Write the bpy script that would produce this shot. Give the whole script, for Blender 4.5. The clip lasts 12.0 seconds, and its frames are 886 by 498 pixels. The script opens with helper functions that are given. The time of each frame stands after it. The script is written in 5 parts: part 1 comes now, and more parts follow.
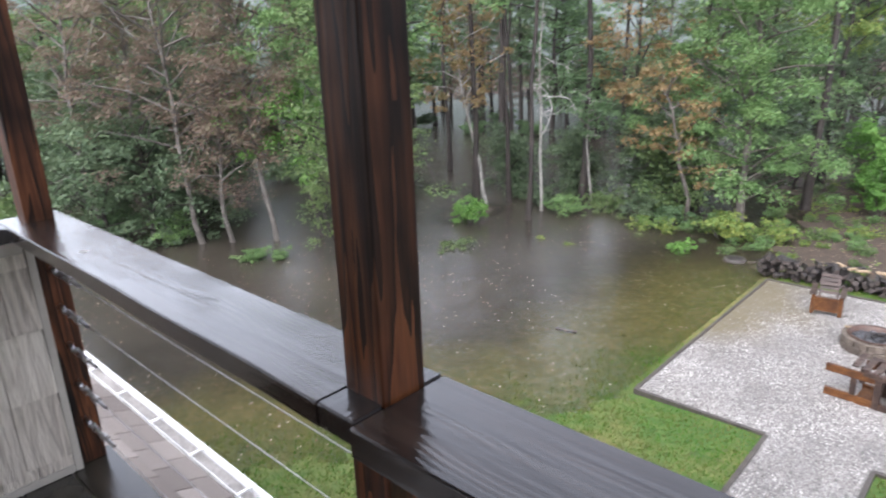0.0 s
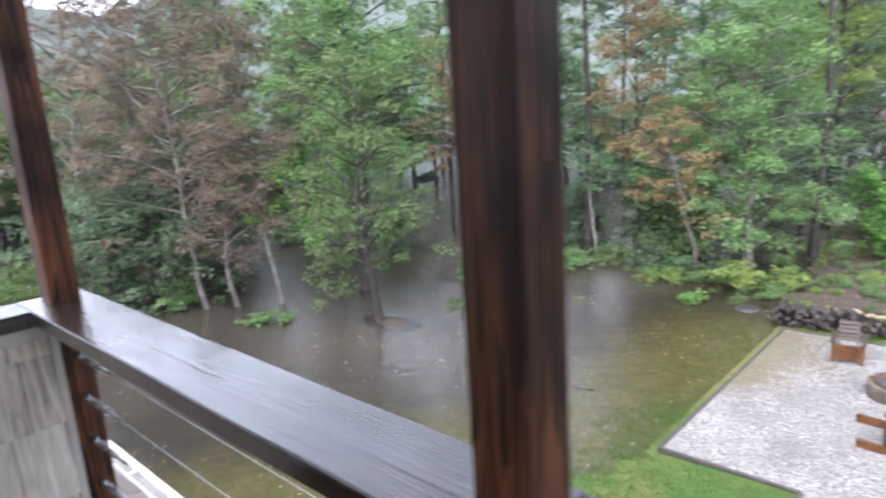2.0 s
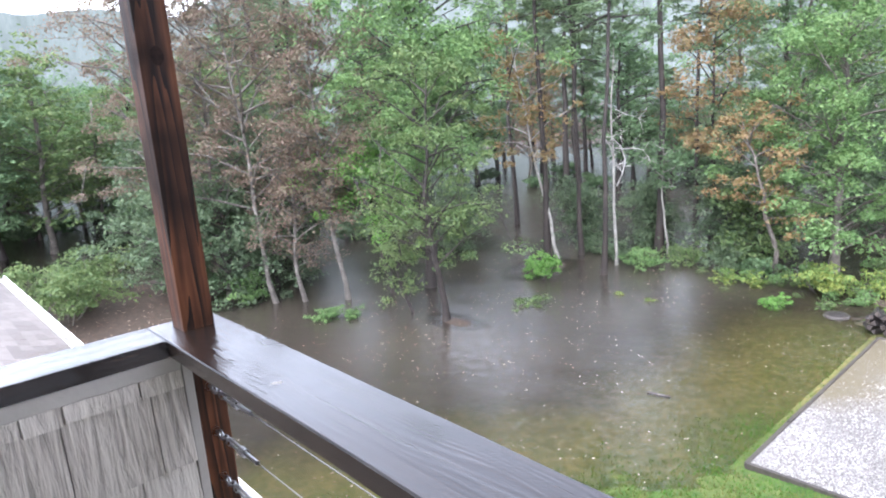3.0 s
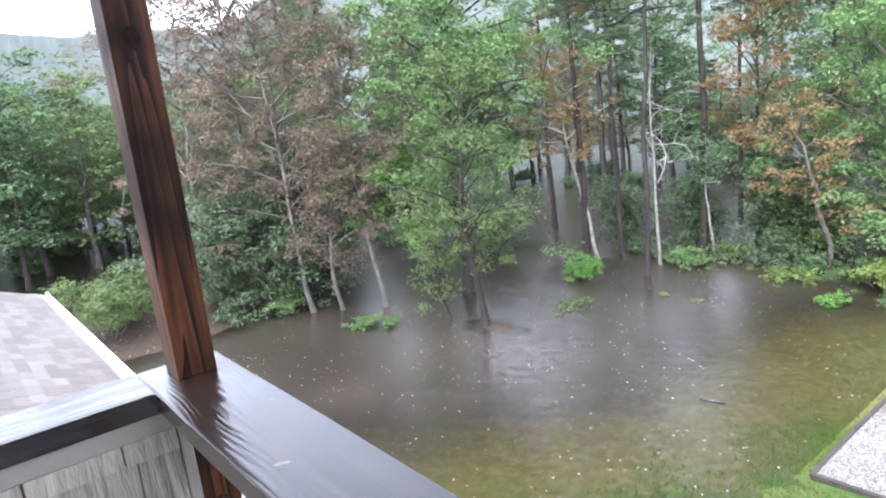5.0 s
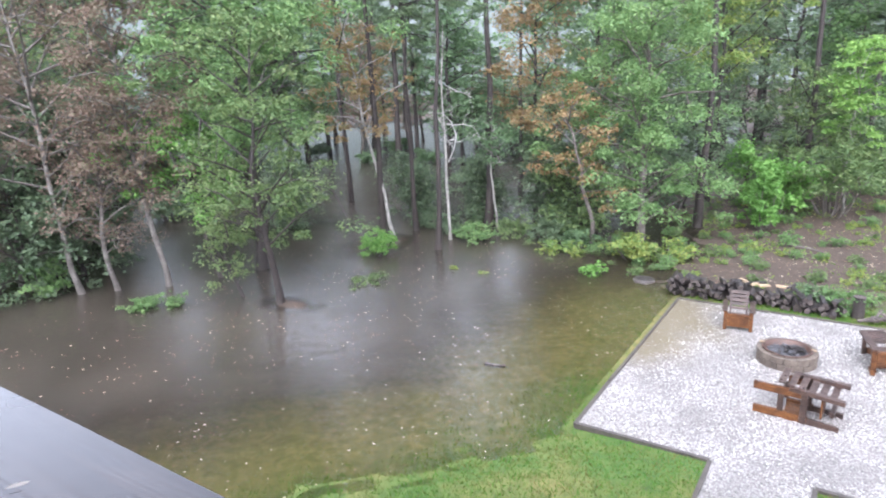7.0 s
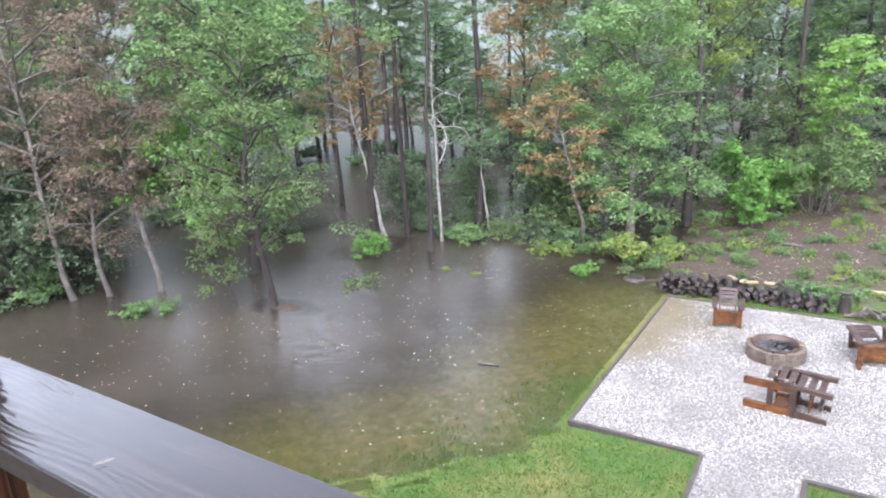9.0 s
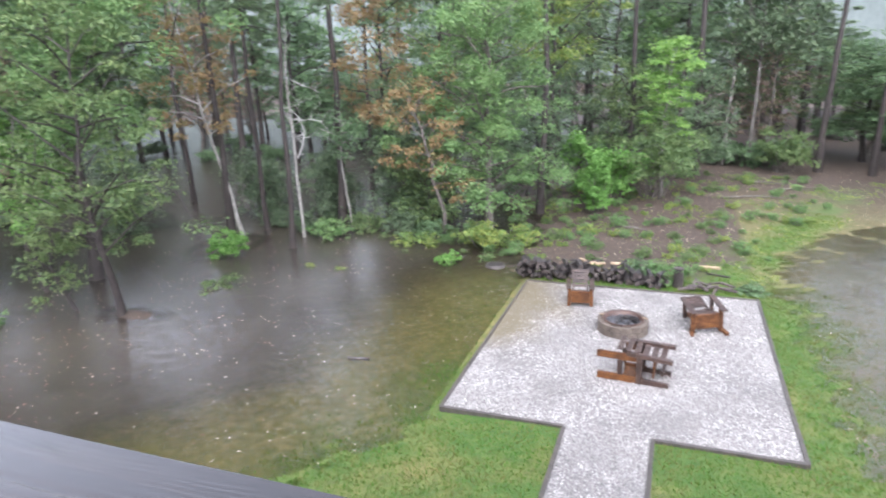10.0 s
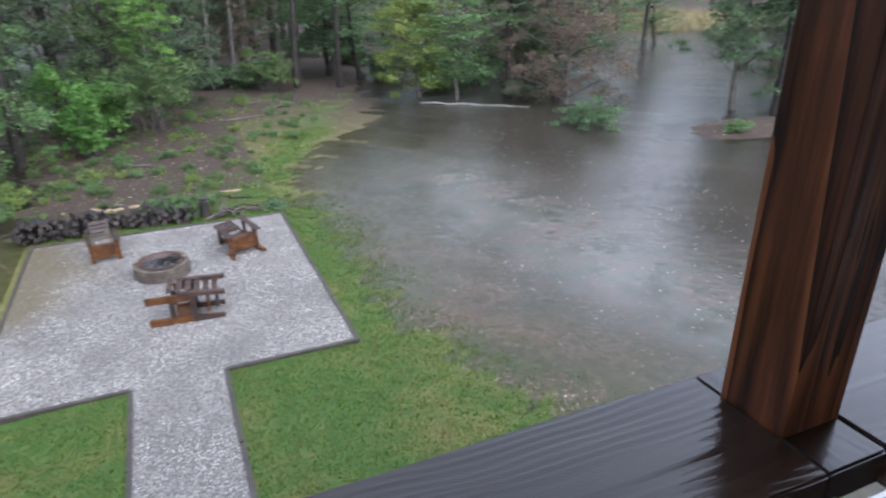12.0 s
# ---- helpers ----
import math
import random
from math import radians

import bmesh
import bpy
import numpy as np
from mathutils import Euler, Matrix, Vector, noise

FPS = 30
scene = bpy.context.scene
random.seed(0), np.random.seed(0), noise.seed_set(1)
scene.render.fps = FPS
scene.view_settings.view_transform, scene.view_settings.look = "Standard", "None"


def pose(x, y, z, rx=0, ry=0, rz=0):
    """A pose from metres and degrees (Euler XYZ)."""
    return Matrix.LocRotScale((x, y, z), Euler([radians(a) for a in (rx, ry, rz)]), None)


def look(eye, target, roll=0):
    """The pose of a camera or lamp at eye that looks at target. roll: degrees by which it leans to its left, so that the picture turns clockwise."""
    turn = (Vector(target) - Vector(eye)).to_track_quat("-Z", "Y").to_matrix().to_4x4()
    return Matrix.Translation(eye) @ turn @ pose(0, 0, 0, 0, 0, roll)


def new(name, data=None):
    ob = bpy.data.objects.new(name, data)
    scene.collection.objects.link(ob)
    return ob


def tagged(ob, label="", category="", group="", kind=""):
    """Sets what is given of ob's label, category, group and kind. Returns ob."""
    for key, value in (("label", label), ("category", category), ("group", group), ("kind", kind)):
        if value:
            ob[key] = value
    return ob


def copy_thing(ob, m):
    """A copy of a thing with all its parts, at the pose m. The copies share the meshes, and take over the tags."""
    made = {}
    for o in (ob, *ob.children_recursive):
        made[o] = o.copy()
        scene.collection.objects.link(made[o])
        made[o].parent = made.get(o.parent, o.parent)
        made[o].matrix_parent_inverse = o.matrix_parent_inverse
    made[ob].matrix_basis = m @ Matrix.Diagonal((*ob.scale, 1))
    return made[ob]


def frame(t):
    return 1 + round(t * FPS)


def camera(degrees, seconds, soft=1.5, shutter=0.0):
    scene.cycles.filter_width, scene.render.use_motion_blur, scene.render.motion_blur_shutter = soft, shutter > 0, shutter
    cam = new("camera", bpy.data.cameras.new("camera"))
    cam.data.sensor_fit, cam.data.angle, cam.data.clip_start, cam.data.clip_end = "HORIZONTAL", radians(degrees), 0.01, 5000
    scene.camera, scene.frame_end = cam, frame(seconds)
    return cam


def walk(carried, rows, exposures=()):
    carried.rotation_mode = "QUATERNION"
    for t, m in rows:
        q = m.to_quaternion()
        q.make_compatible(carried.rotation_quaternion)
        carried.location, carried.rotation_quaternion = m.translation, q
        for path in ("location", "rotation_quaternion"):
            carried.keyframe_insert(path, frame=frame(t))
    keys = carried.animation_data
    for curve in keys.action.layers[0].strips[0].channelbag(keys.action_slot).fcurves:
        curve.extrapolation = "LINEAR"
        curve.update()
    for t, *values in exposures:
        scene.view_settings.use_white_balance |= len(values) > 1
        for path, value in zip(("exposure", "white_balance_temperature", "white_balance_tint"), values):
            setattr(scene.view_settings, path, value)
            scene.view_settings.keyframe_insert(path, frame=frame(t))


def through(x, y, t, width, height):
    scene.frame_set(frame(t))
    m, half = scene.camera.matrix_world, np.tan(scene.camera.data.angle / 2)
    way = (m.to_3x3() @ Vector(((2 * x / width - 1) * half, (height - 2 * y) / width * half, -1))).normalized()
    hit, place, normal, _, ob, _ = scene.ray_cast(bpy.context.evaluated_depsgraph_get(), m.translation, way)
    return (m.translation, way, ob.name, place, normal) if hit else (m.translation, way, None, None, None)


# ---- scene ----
# camera and its walk
cam = camera(69.3, 12.0, soft=2.0, shutter=0.35)
PATH = [
    (0, (1.011, -0.34, 5.778), (-0.304, 1.042, 5.178), -2.0),
    (0.5, (1.055, -0.352, 5.826), (-0.088, 1.2, 5.291), -2.8),
    (1, (1.047, -0.328, 5.807), (0.083, 1.361, 5.339), -4.4),
    (1.5, (1.017, -0.373, 5.821), (-0.061, 1.253, 5.383), -4.2),
    (2, (0.783, -0.334, 5.777), (-0.561, 1.084, 5.347), -3.7),
    (2.5, (0.529, -0.336, 5.783), (-1.001, 0.876, 5.349), -4.5),
    (3, (0.408, -0.356, 5.816), (-1.06, 0.933, 5.385), -4.1),
    (3.5, (0.23, -0.225, 5.781), (-1.266, 1.031, 5.349), -5.5),
    (3.7, (0.159, -0.177, 5.78), (-1.39, 1.015, 5.356), -6.9),
    (5.3, (0.132, -0.158, 5.78), (-1.403, 1.056, 5.371), -6.1),
    (5.5, (0.122, -0.154, 5.785), (-1.389, 1.088, 5.366), -6.1),
    (6, (0.098, -0.14, 5.779), (-1.331, 1.179, 5.313), -3.8),
    (6.5, (0.19, -0.134, 5.792), (-1.048, 1.353, 5.284), -2.85),
    (7, (0.141, -0.127, 5.788), (-0.928, 1.478, 5.256), -2.16),
    (7.5, (0.12, -0.152, 5.795), (-0.917, 1.468, 5.247), -1.76),
    (7.7, (0.129, -0.186, 5.811), (-0.964, 1.395, 5.259), -1.55),
    (9.3, (0.155, -0.265, 5.82), (-0.844, 1.39, 5.31), -3.6),
    (9.5, (0.153, -0.277, 5.819), (-0.745, 1.435, 5.306), -3.2),
    (10, (0.128, -0.261, 5.778), (-0.534, 1.541, 5.217), -1.7),
    (10.5, (0.02, -0.187, 5.743), (-0.362, 1.664, 5.09), -3.2),
    (11, (-0.032, -0.183, 5.731), (-0.109, 1.674, 4.994), -3.2),
    (11.5, (-0.119, -0.214, 5.745), (0.274, 1.587, 4.97), -2.4),
    (12, (-0.142, -0.177, 5.739), (0.587, 1.508, 4.946), -0.5),
]
walk(cam, [(t, look(eye, target, roll)) for t, eye, target, roll in PATH],
     exposures=[(0.0, 2.35, 6250, 15), (1.5, 2.63, 6000, 16), (2.0, 2.62, 6000, 16), (2.5, 2.84, 5970, 16), (3.0, 2.87, 5950, 16), (7.5, 2.8, 5950, 17), (9.5, 2.74, 6050, 17), (10.5, 2.4, 6050, 17), (11.2, 2.18, 6000, 17), (12.0, 1.82, 5800, 14)])

# world and light: overcast, rainy day
world = bpy.data.worlds.new("overcast")
scene.world = world
world.use_nodes = True
wn, wl = world.node_tree.nodes, world.node_tree.links
sky = wn.new("ShaderNodeTexSky")
sky.sky_type, sky.sun_disc = "NISHITA", False
sky.sun_elevation, sky.sun_rotation = radians(50), radians(150)
sky.air_density, sky.dust_density, sky.ozone_density = 1.0, 2.0, 1.0
pale = wn.new("ShaderNodeHueSaturation")
pale.inputs["Saturation"].default_value = 0.3
wl.new(sky.outputs[0], pale.inputs["Color"])
wl.new(pale.outputs[0], wn["Background"].inputs["Color"])
wn["Background"].inputs["Strength"].default_value = 0.15
sun_data = bpy.data.lights.new("sun", "SUN")
sun_data.energy, sun_data.angle, sun_data.color = 0.5, radians(60), (1.0, 0.98, 0.96)
sun = new("sun", sun_data)
sun.matrix_world = pose(0, 0, 30, 40, 0, -30)

# materials


def nodes_of(name):
    m = bpy.data.materials.new(name)
    m.use_nodes = True
    n, l = m.node_tree.nodes, m.node_tree.links
    return m, n, l, n["Principled BSDF"]


def coords(n, l, scale, space="Object", stretch=(1, 1, 1)):
    """Coordinates for a texture, in metres times scale."""
    tc, mp = n.new("ShaderNodeTexCoord"), n.new("ShaderNodeMapping")
    mp.inputs["Scale"].default_value = [scale * s for s in stretch]
    l.new(tc.outputs[space], mp.inputs["Vector"])
    return mp.outputs[0]


def noise_tex(n, l, vec, scale=1.0, detail=4, rough=0.6, distort=0.0):
    t = n.new("ShaderNodeTexNoise")
    t.inputs["Scale"].default_value, t.inputs["Detail"].default_value = scale, detail
    t.inputs["Roughness"].default_value, t.inputs["Distortion"].default_value = rough, distort
    l.new(vec, t.inputs["Vector"])
    return t.outputs["Fac"]


def ramp(n, l, fac, stops):
    r = n.new("ShaderNodeValToRGB")
    e = r.color_ramp.elements
    while len(e) < len(stops):
        e.new(0.5)
    for el, (p, c) in zip(e, stops):
        el.position, el.color = p, (*c, 1)
    l.new(fac, r.inputs[0])
    return r.outputs[0]


def mixc(n, l, fac, a, b, mode="MIX"):
    m = n.new("ShaderNodeMix")
    m.data_type, m.blend_type = "RGBA", mode
    for sock, v in ((m.inputs["Factor"], fac), (m.inputs[6], a), (m.inputs[7], b)):
        if isinstance(v, (int, float)):
            sock.default_value = v
        elif isinstance(v, tuple):
            sock.default_value = (*v, 1)
        else:
            l.new(v, sock)
    return m.outputs[2]


def math_node(n, l, op, a, b=0.0, clamp=False):
    m = n.new("ShaderNodeMath")
    m.operation, m.use_clamp = op, clamp
    for sock, v in zip(m.inputs, (a, b)):
        if isinstance(v, (int, float)):
            sock.default_value = v
        else:
            l.new(v, sock)
    return m.outputs[0]


def bump(n, l, height, bsdf, strength=0.3, distance=0.01):
    b = n.new("ShaderNodeBump")
    b.inputs["Strength"].default_value, b.inputs["Distance"].default_value = strength, distance
    l.new(height, b.inputs["Height"])
    l.new(b.outputs[0], bsdf.inputs["Normal"])


def attr(n, name):
    a = n.new("ShaderNodeAttribute")
    a.attribute_name = name
    return a.outputs["Fac"]


def wood(name, dark, mid, light, rough, axis, scale=1.0, grain=60.0, bumpy=0.35, knots=True, wet=0.0, spec=0.5, clean=0.42, crisp=False):
    """Wood with grain along one axis, in metres."""
    m, n, l, p = nodes_of(name)
    st = [1.0, 1.0, 1.0]
    st[axis] = 0.05
    info = n.new("ShaderNodeObjectInfo")
    v = coords(n, l, 1.0)
    shift = n.new("ShaderNodeVectorMath")
    shift.operation = "ADD"
    l.new(v, shift.inputs[0])
    sc = n.new("ShaderNodeVectorMath")
    sc.operation = "SCALE"
    sc.inputs[0].default_value = (3.1, 7.7, 5.3)
    l.new(info.outputs["Random"], sc.inputs["Scale"])
    l.new(sc.outputs[0], shift.inputs[1])
    mp = n.new("ShaderNodeMapping")
    mp.inputs["Scale"].default_value = [s * scale for s in st]
    l.new(shift.outputs[0], mp.inputs["Vector"])
    broad = noise_tex(n, l, mp.outputs[0], 9.0, 3, 0.5, 0.6)
    rings = math_node(n, l, "FRACT", math_node(n, l, "MULTIPLY", broad, 11.0))
    fine = noise_tex(n, l, mp.outputs[0], grain * 3, 3, 0.7)
    both = math_node(n, l, "ADD", math_node(n, l, "MULTIPLY", rings, 0.55), math_node(n, l, "MULTIPLY", fine, 0.45))
    col = ramp(n, l, both, [(0.18, light), (0.47, mid), (0.74, dark)] if crisp else [(0.12, light), (0.5, mid), (0.85, dark)])
    stain = noise_tex(n, l, shift.outputs[0], 3.0, 3, 0.6)
    col = mixc(n, l, ramp(n, l, stain, [(clean, (0, 0, 0)), (clean + 0.24, (0.88, 0.88, 0.88))]), col, dark)
    if knots:
        vor = n.new("ShaderNodeTexVoronoi")
        vor.inputs["Scale"].default_value = 1.0
        mp2 = n.new("ShaderNodeMapping")
        st2 = [5.0, 5.0, 5.0]
        st2[axis] = 2.2
        mp2.inputs["Scale"].default_value = st2
        l.new(shift.outputs[0], mp2.inputs["Vector"])
        l.new(mp2.outputs[0], vor.inputs["Vector"])
        k = ramp(n, l, vor.outputs["Distance"], [(0.07, (1, 1, 1)), (0.16, (0, 0, 0))])
        col = mixc(n, l, k, col, tuple(c * 0.35 for c in dark))
    l.new(col, p.inputs["Base Color"])
    rr = ramp(n, l, stain, [(0.3, (rough * 0.6,) * 3), (0.7, (min(1, rough * 1.4),) * 3)])
    l.new(rr, p.inputs["Roughness"])
    bump(n, l, both, p, bumpy, 0.004)
    p.inputs["Specular IOR Level"].default_value = spec
    if wet:
        p.inputs["Coat Weight"].default_value, p.inputs["Coat Roughness"].default_value, p.inputs["Coat IOR"].default_value = wet, 0.09, 1.38
        # raised grain lines, about 8 mm apart, that wander along the board
        sep, mp3 = n.new("ShaderNodeSeparateXYZ"), n.new("ShaderNodeMapping")
        l.new(shift.outputs[0], sep.inputs[0])
        st3 = [9.0, 9.0, 9.0]
        st3[axis] = 2.2
        mp3.inputs["Scale"].default_value = st3
        l.new(shift.outputs[0], mp3.inputs["Vector"])
        wander = noise_tex(n, l, mp3.outputs[0], 1.0, 2, 0.45)
        phase = math_node(n, l, "ADD", math_node(n, l, "MULTIPLY", sep.outputs[1 - axis if axis < 2 else 0], 520.0), math_node(n, l, "MULTIPLY", wander, 62.0))
        lines = math_node(n, l, "MULTIPLY", math_node(n, l, "SINE", phase), ramp(n, l, noise_tex(n, l, mp3.outputs[0], 0.9, 3, 0.6), [(0.4, (0.08, 0.08, 0.08)), (0.62, (1, 1, 1))]))
        soft = n.new("ShaderNodeBump")
        soft.inputs["Strength"].default_value, soft.inputs["Distance"].default_value = 0.5, 0.0005
        l.new(math_node(n, l, "ADD", lines, math_node(n, l, "MULTIPLY", wander, 2.5)), soft.inputs["Height"])
        l.new(soft.outputs[0], p.inputs["Coat Normal"])
    return m


def mottled(name, colors, scale, rough, bumpy=0.3, fine=8.0, dist=0.01, spec=0.5):
    m, n, l, p = nodes_of(name)
    v = coords(n, l, 1.0)
    a = noise_tex(n, l, v, scale, 5, 0.6)
    b = noise_tex(n, l, v, scale * fine, 4, 0.7)
    f = math_node(n, l, "ADD", math_node(n, l, "MULTIPLY", a, 0.6), math_node(n, l, "MULTIPLY", b, 0.4))
    k = len(colors)
    l.new(ramp(n, l, f, [(0.32 + 0.36 * i / (k - 1), c) for i, c in enumerate(colors)]), p.inputs["Base Color"])
    p.inputs["Roughness"].default_value = rough
    p.inputs["Specular IOR Level"].default_value = spec
    bump(n, l, b, p, bumpy, dist)
    return m


def leaf_mat(name, colors, through=0.3, rough=0.5):
    """Leaves: colour varies leaf by leaf and plant by plant."""
    m, n, l, p = nodes_of(name)
    geo, info = n.new("ShaderNodeNewGeometry"), n.new("ShaderNodeObjectInfo")
    big = noise_tex(n, l, coords(n, l, 1.0), 0.9, 2, 0.5)
    f = math_node(n, l, "ADD", math_node(n, l, "MULTIPLY", geo.outputs["Random Per Island"], 0.5),
                  math_node(n, l, "MULTIPLY", big, 0.7))
    f = math_node(n, l, "ADD", f, math_node(n, l, "MULTIPLY", info.outputs["Random"], 0.15))
    k = len(colors)
    col = ramp(n, l, f, [(0.25 + 0.65 * i / (k - 1), c) for i, c in enumerate(colors)])
    l.new(col, p.inputs["Base Color"])
    p.inputs["Roughness"].default_value = rough
    p.inputs["Specular IOR Level"].default_value = 0.3
    tr, mx = n.new("ShaderNodeBsdfTranslucent"), n.new("ShaderNodeMixShader")
    l.new(col, tr.inputs["Color"])
    mx.inputs[0].default_value = through
    l.new(p.outputs[0], mx.inputs[1])
    l.new(tr.outputs[0], mx.inputs[2])
    l.new(mx.outputs[0], n["Material Output"].inputs["Surface"])
    return m


M = {}
M["post"] = wood("stained_post_wood", (0.014, 0.0065, 0.004), (0.09, 0.031, 0.013), (0.175, 0.063, 0.025), 0.5, 2, spec=0.22, clean=0.44, crisp=True)
M["rail"] = wood("wet_rail_wood", (0.012, 0.007, 0.005), (0.028, 0.016, 0.011), (0.05, 0.031, 0.021), 0.2, 0, bumpy=0.3, wet=0.85)
M["rail_y"] = wood("wet_side_rail_wood", (0.012, 0.007, 0.005), (0.028, 0.016, 0.011), (0.05, 0.031, 0.021), 0.2, 1, bumpy=0.3, wet=0.85)
M["deck"] = wood("wet_deck_wood", (0.012, 0.011, 0.008), (0.03, 0.026, 0.019), (0.05, 0.042, 0.03), 0.22, 0, wet=0.8)
M["chair"] = wood("cedar_chair_wood", (0.03, 0.012, 0.006), (0.105, 0.042, 0.015), (0.2, 0.088, 0.028), 0.5, 0, knots=False, spec=0.3)
M["chair_dark"] = wood("weathered_chair_wood", (0.02, 0.012, 0.009), (0.05, 0.029, 0.022), (0.1, 0.064, 0.05), 0.45, 0, knots=False)
M["knot"] = mottled("dark_wood_knot", [(0.008, 0.004, 0.003), (0.03, 0.013, 0.008)], 40, 0.6, 0.4, 4, 0.002, 0.15)
M["siding"], _n, _l, _p = nodes_of("greige_shingle_siding")
_v = coords(_n, _l, 1.0, stretch=(1, 1, 0.045))
_f = noise_tex(_n, _l, _v, 70, 4, 0.65, 0.4)
_g = noise_tex(_n, _l, coords(_n, _l, 1.0), 7, 3, 0.6)
_i = _n.new("ShaderNodeObjectInfo")
_h = math_node(_n, _l, "ADD", math_node(_n, _l, "MULTIPLY", _f, 0.75), math_node(_n, _l, "MULTIPLY", math_node(_n, _l, "ADD", _g, _i.outputs["Random"]), 0.14))
_l.new(ramp(_n, _l, _h, [(0.34, (0.34, 0.29, 0.245)), (0.48, (0.6, 0.53, 0.455)), (0.66, (0.76, 0.685, 0.595))]), _p.inputs["Base Color"])
_p.inputs["Roughness"].default_value = 0.55
bump(_n, _l, _f, _p, 1.0, 0.012)
M["trim"] = mottled("greige_trim", [(0.42, 0.38, 0.33), (0.5, 0.46, 0.41)], 3, 0.5, 0.1)
M["steel"], _n, _l, _p = nodes_of("stainless_steel")
_p.inputs["Base Color"].default_value, _p.inputs["Metallic"].default_value, _p.inputs["Roughness"].default_value = (0.5, 0.5, 0.52, 1), 1.0, 0.3
M["gutter"] = mottled("white_gutter", [(0.6, 0.6, 0.58), (0.8, 0.8, 0.79)], 2, 0.3, 0.05)
M["gutter_in"] = mottled("grey_gutter_strip", [(0.1, 0.09, 0.08), (0.3, 0.28, 0.26)], 3, 0.5, 0.1)
def shingle_mat():
    m, n, l, p = nodes_of("asphalt_shingle")
    geo, info = n.new("ShaderNodeNewGeometry"), n.new("ShaderNodeObjectInfo")
    v = coords(n, l, 1.0)
    f = math_node(n, l, "FRACT", math_node(n, l, "ADD", geo.outputs["Random Per Island"], info.outputs["Random"]))
    g = noise_tex(n, l, v, 130, 3, 0.7)
    f = math_node(n, l, "ADD", math_node(n, l, "MULTIPLY", f, 0.5), math_node(n, l, "MULTIPLY", g, 0.5))
    col = ramp(n, l, f, [(0.2, (0.105, 0.086, 0.076)), (0.5, (0.158, 0.133, 0.119)), (0.8, (0.23, 0.198, 0.178))])
    l.new(col, p.inputs["Base Color"])
    p.inputs["Roughness"].default_value = 0.42
    bump(n, l, g, p, 0.5, 0.003)
    return m


M["roof"] = shingle_mat()
M["bark_dark"] = mottled("wet_dark_bark", [(0.008, 0.0065, 0.006), (0.024, 0.018, 0.015), (0.05, 0.04, 0.033)], 3, 0.7, 0.8, 6, 0.03)
M["bark_grey"] = mottled("grey_bark", [(0.03, 0.025, 0.021), (0.09, 0.078, 0.066), (0.2, 0.18, 0.155)], 2.5, 0.75, 0.6, 7, 0.02)
M["bark_lichen"] = mottled("lichen_grey_bark", [(0.03, 0.026, 0.022), (0.1, 0.09, 0.078), (0.25, 0.235, 0.21)], 2.5, 0.75, 0.5, 7, 0.02)
M["bark_pale"] = mottled("pale_birch_bark", [(0.06, 0.055, 0.048), (0.22, 0.21, 0.19), (0.4, 0.385, 0.36)], 2.5, 0.7, 0.4, 6, 0.01)
M["bark_white"] = mottled("white_birch_bark", [(0.14, 0.135, 0.125), (0.32, 0.31, 0.29), (0.5, 0.49, 0.46)], 4, 0.7, 0.3, 6, 0.01)
M["leaf_green"] = leaf_mat("green_leaves", [(0.054, 0.085, 0.043), (0.097, 0.165, 0.079), (0.148, 0.229, 0.109)], 0.4)
M["leaf_bright"] = leaf_mat("bright_green_leaves", [(0.064, 0.118, 0.042), (0.109, 0.201, 0.071), (0.175, 0.272, 0.102)], 0.4)
M["leaf_vivid"] = leaf_mat("vivid_green_leaves", [(0.058, 0.135, 0.029), (0.109, 0.241, 0.052), (0.168, 0.309, 0.079)], 0.4)
M["leaf_lime"] = leaf_mat("lime_green_leaves", [(0.075, 0.16, 0.035), (0.14, 0.27, 0.06), (0.21, 0.34, 0.09)], 0.4)
M["leaf_yellow"] = leaf_mat("yellow_green_leaves", [(0.075, 0.138, 0.035), (0.14, 0.219, 0.059), (0.237, 0.275, 0.071)], 0.4)
M["leaf_olive"] = leaf_mat("olive_leaves", [(0.05, 0.092, 0.034), (0.096, 0.154, 0.056), (0.158, 0.213, 0.08)], 0.4)
M["leaf_dark"] = leaf_mat("dark_leaves", [(0.055, 0.082, 0.046), (0.091, 0.137, 0.077), (0.137, 0.187, 0.1)], 0.4)
M["leaf_brown"] = leaf_mat("reddish_brown_leaves", [(0.085, 0.085, 0.055), (0.19, 0.13, 0.102), (0.17, 0.15, 0.1)], 0.4)
M["leaf_orange"] = leaf_mat("orange_autumn_leaves", [(0.1, 0.13, 0.05), (0.225, 0.17, 0.075), (0.24, 0.155, 0.08)], 0.35)
M["needle"] = leaf_mat("pine_needles", [(0.056, 0.083, 0.049), (0.1, 0.149, 0.079), (0.153, 0.215, 0.11)], 0.3)
M["grass"] = leaf_mat("lawn_grass", [(0.032, 0.105, 0.009), (0.058, 0.16, 0.012), (0.075, 0.15, 0.02), (0.15, 0.14, 0.045)], 0.35)
M["reed"] = leaf_mat("tan_reeds", [(0.2, 0.17, 0.08), (0.34, 0.3, 0.16)], 0.3)
M["drift"] = leaf_mat("sodden_brown_leaves", [(0.12, 0.07, 0.052), (0.19, 0.125, 0.1), (0.27, 0.2, 0.165)], 0.1)
M["litter"] = leaf_mat("fallen_leaves", [(0.075, 0.034, 0.022), (0.19, 0.1, 0.06), (0.6, 0.52, 0.4)], 0.1)
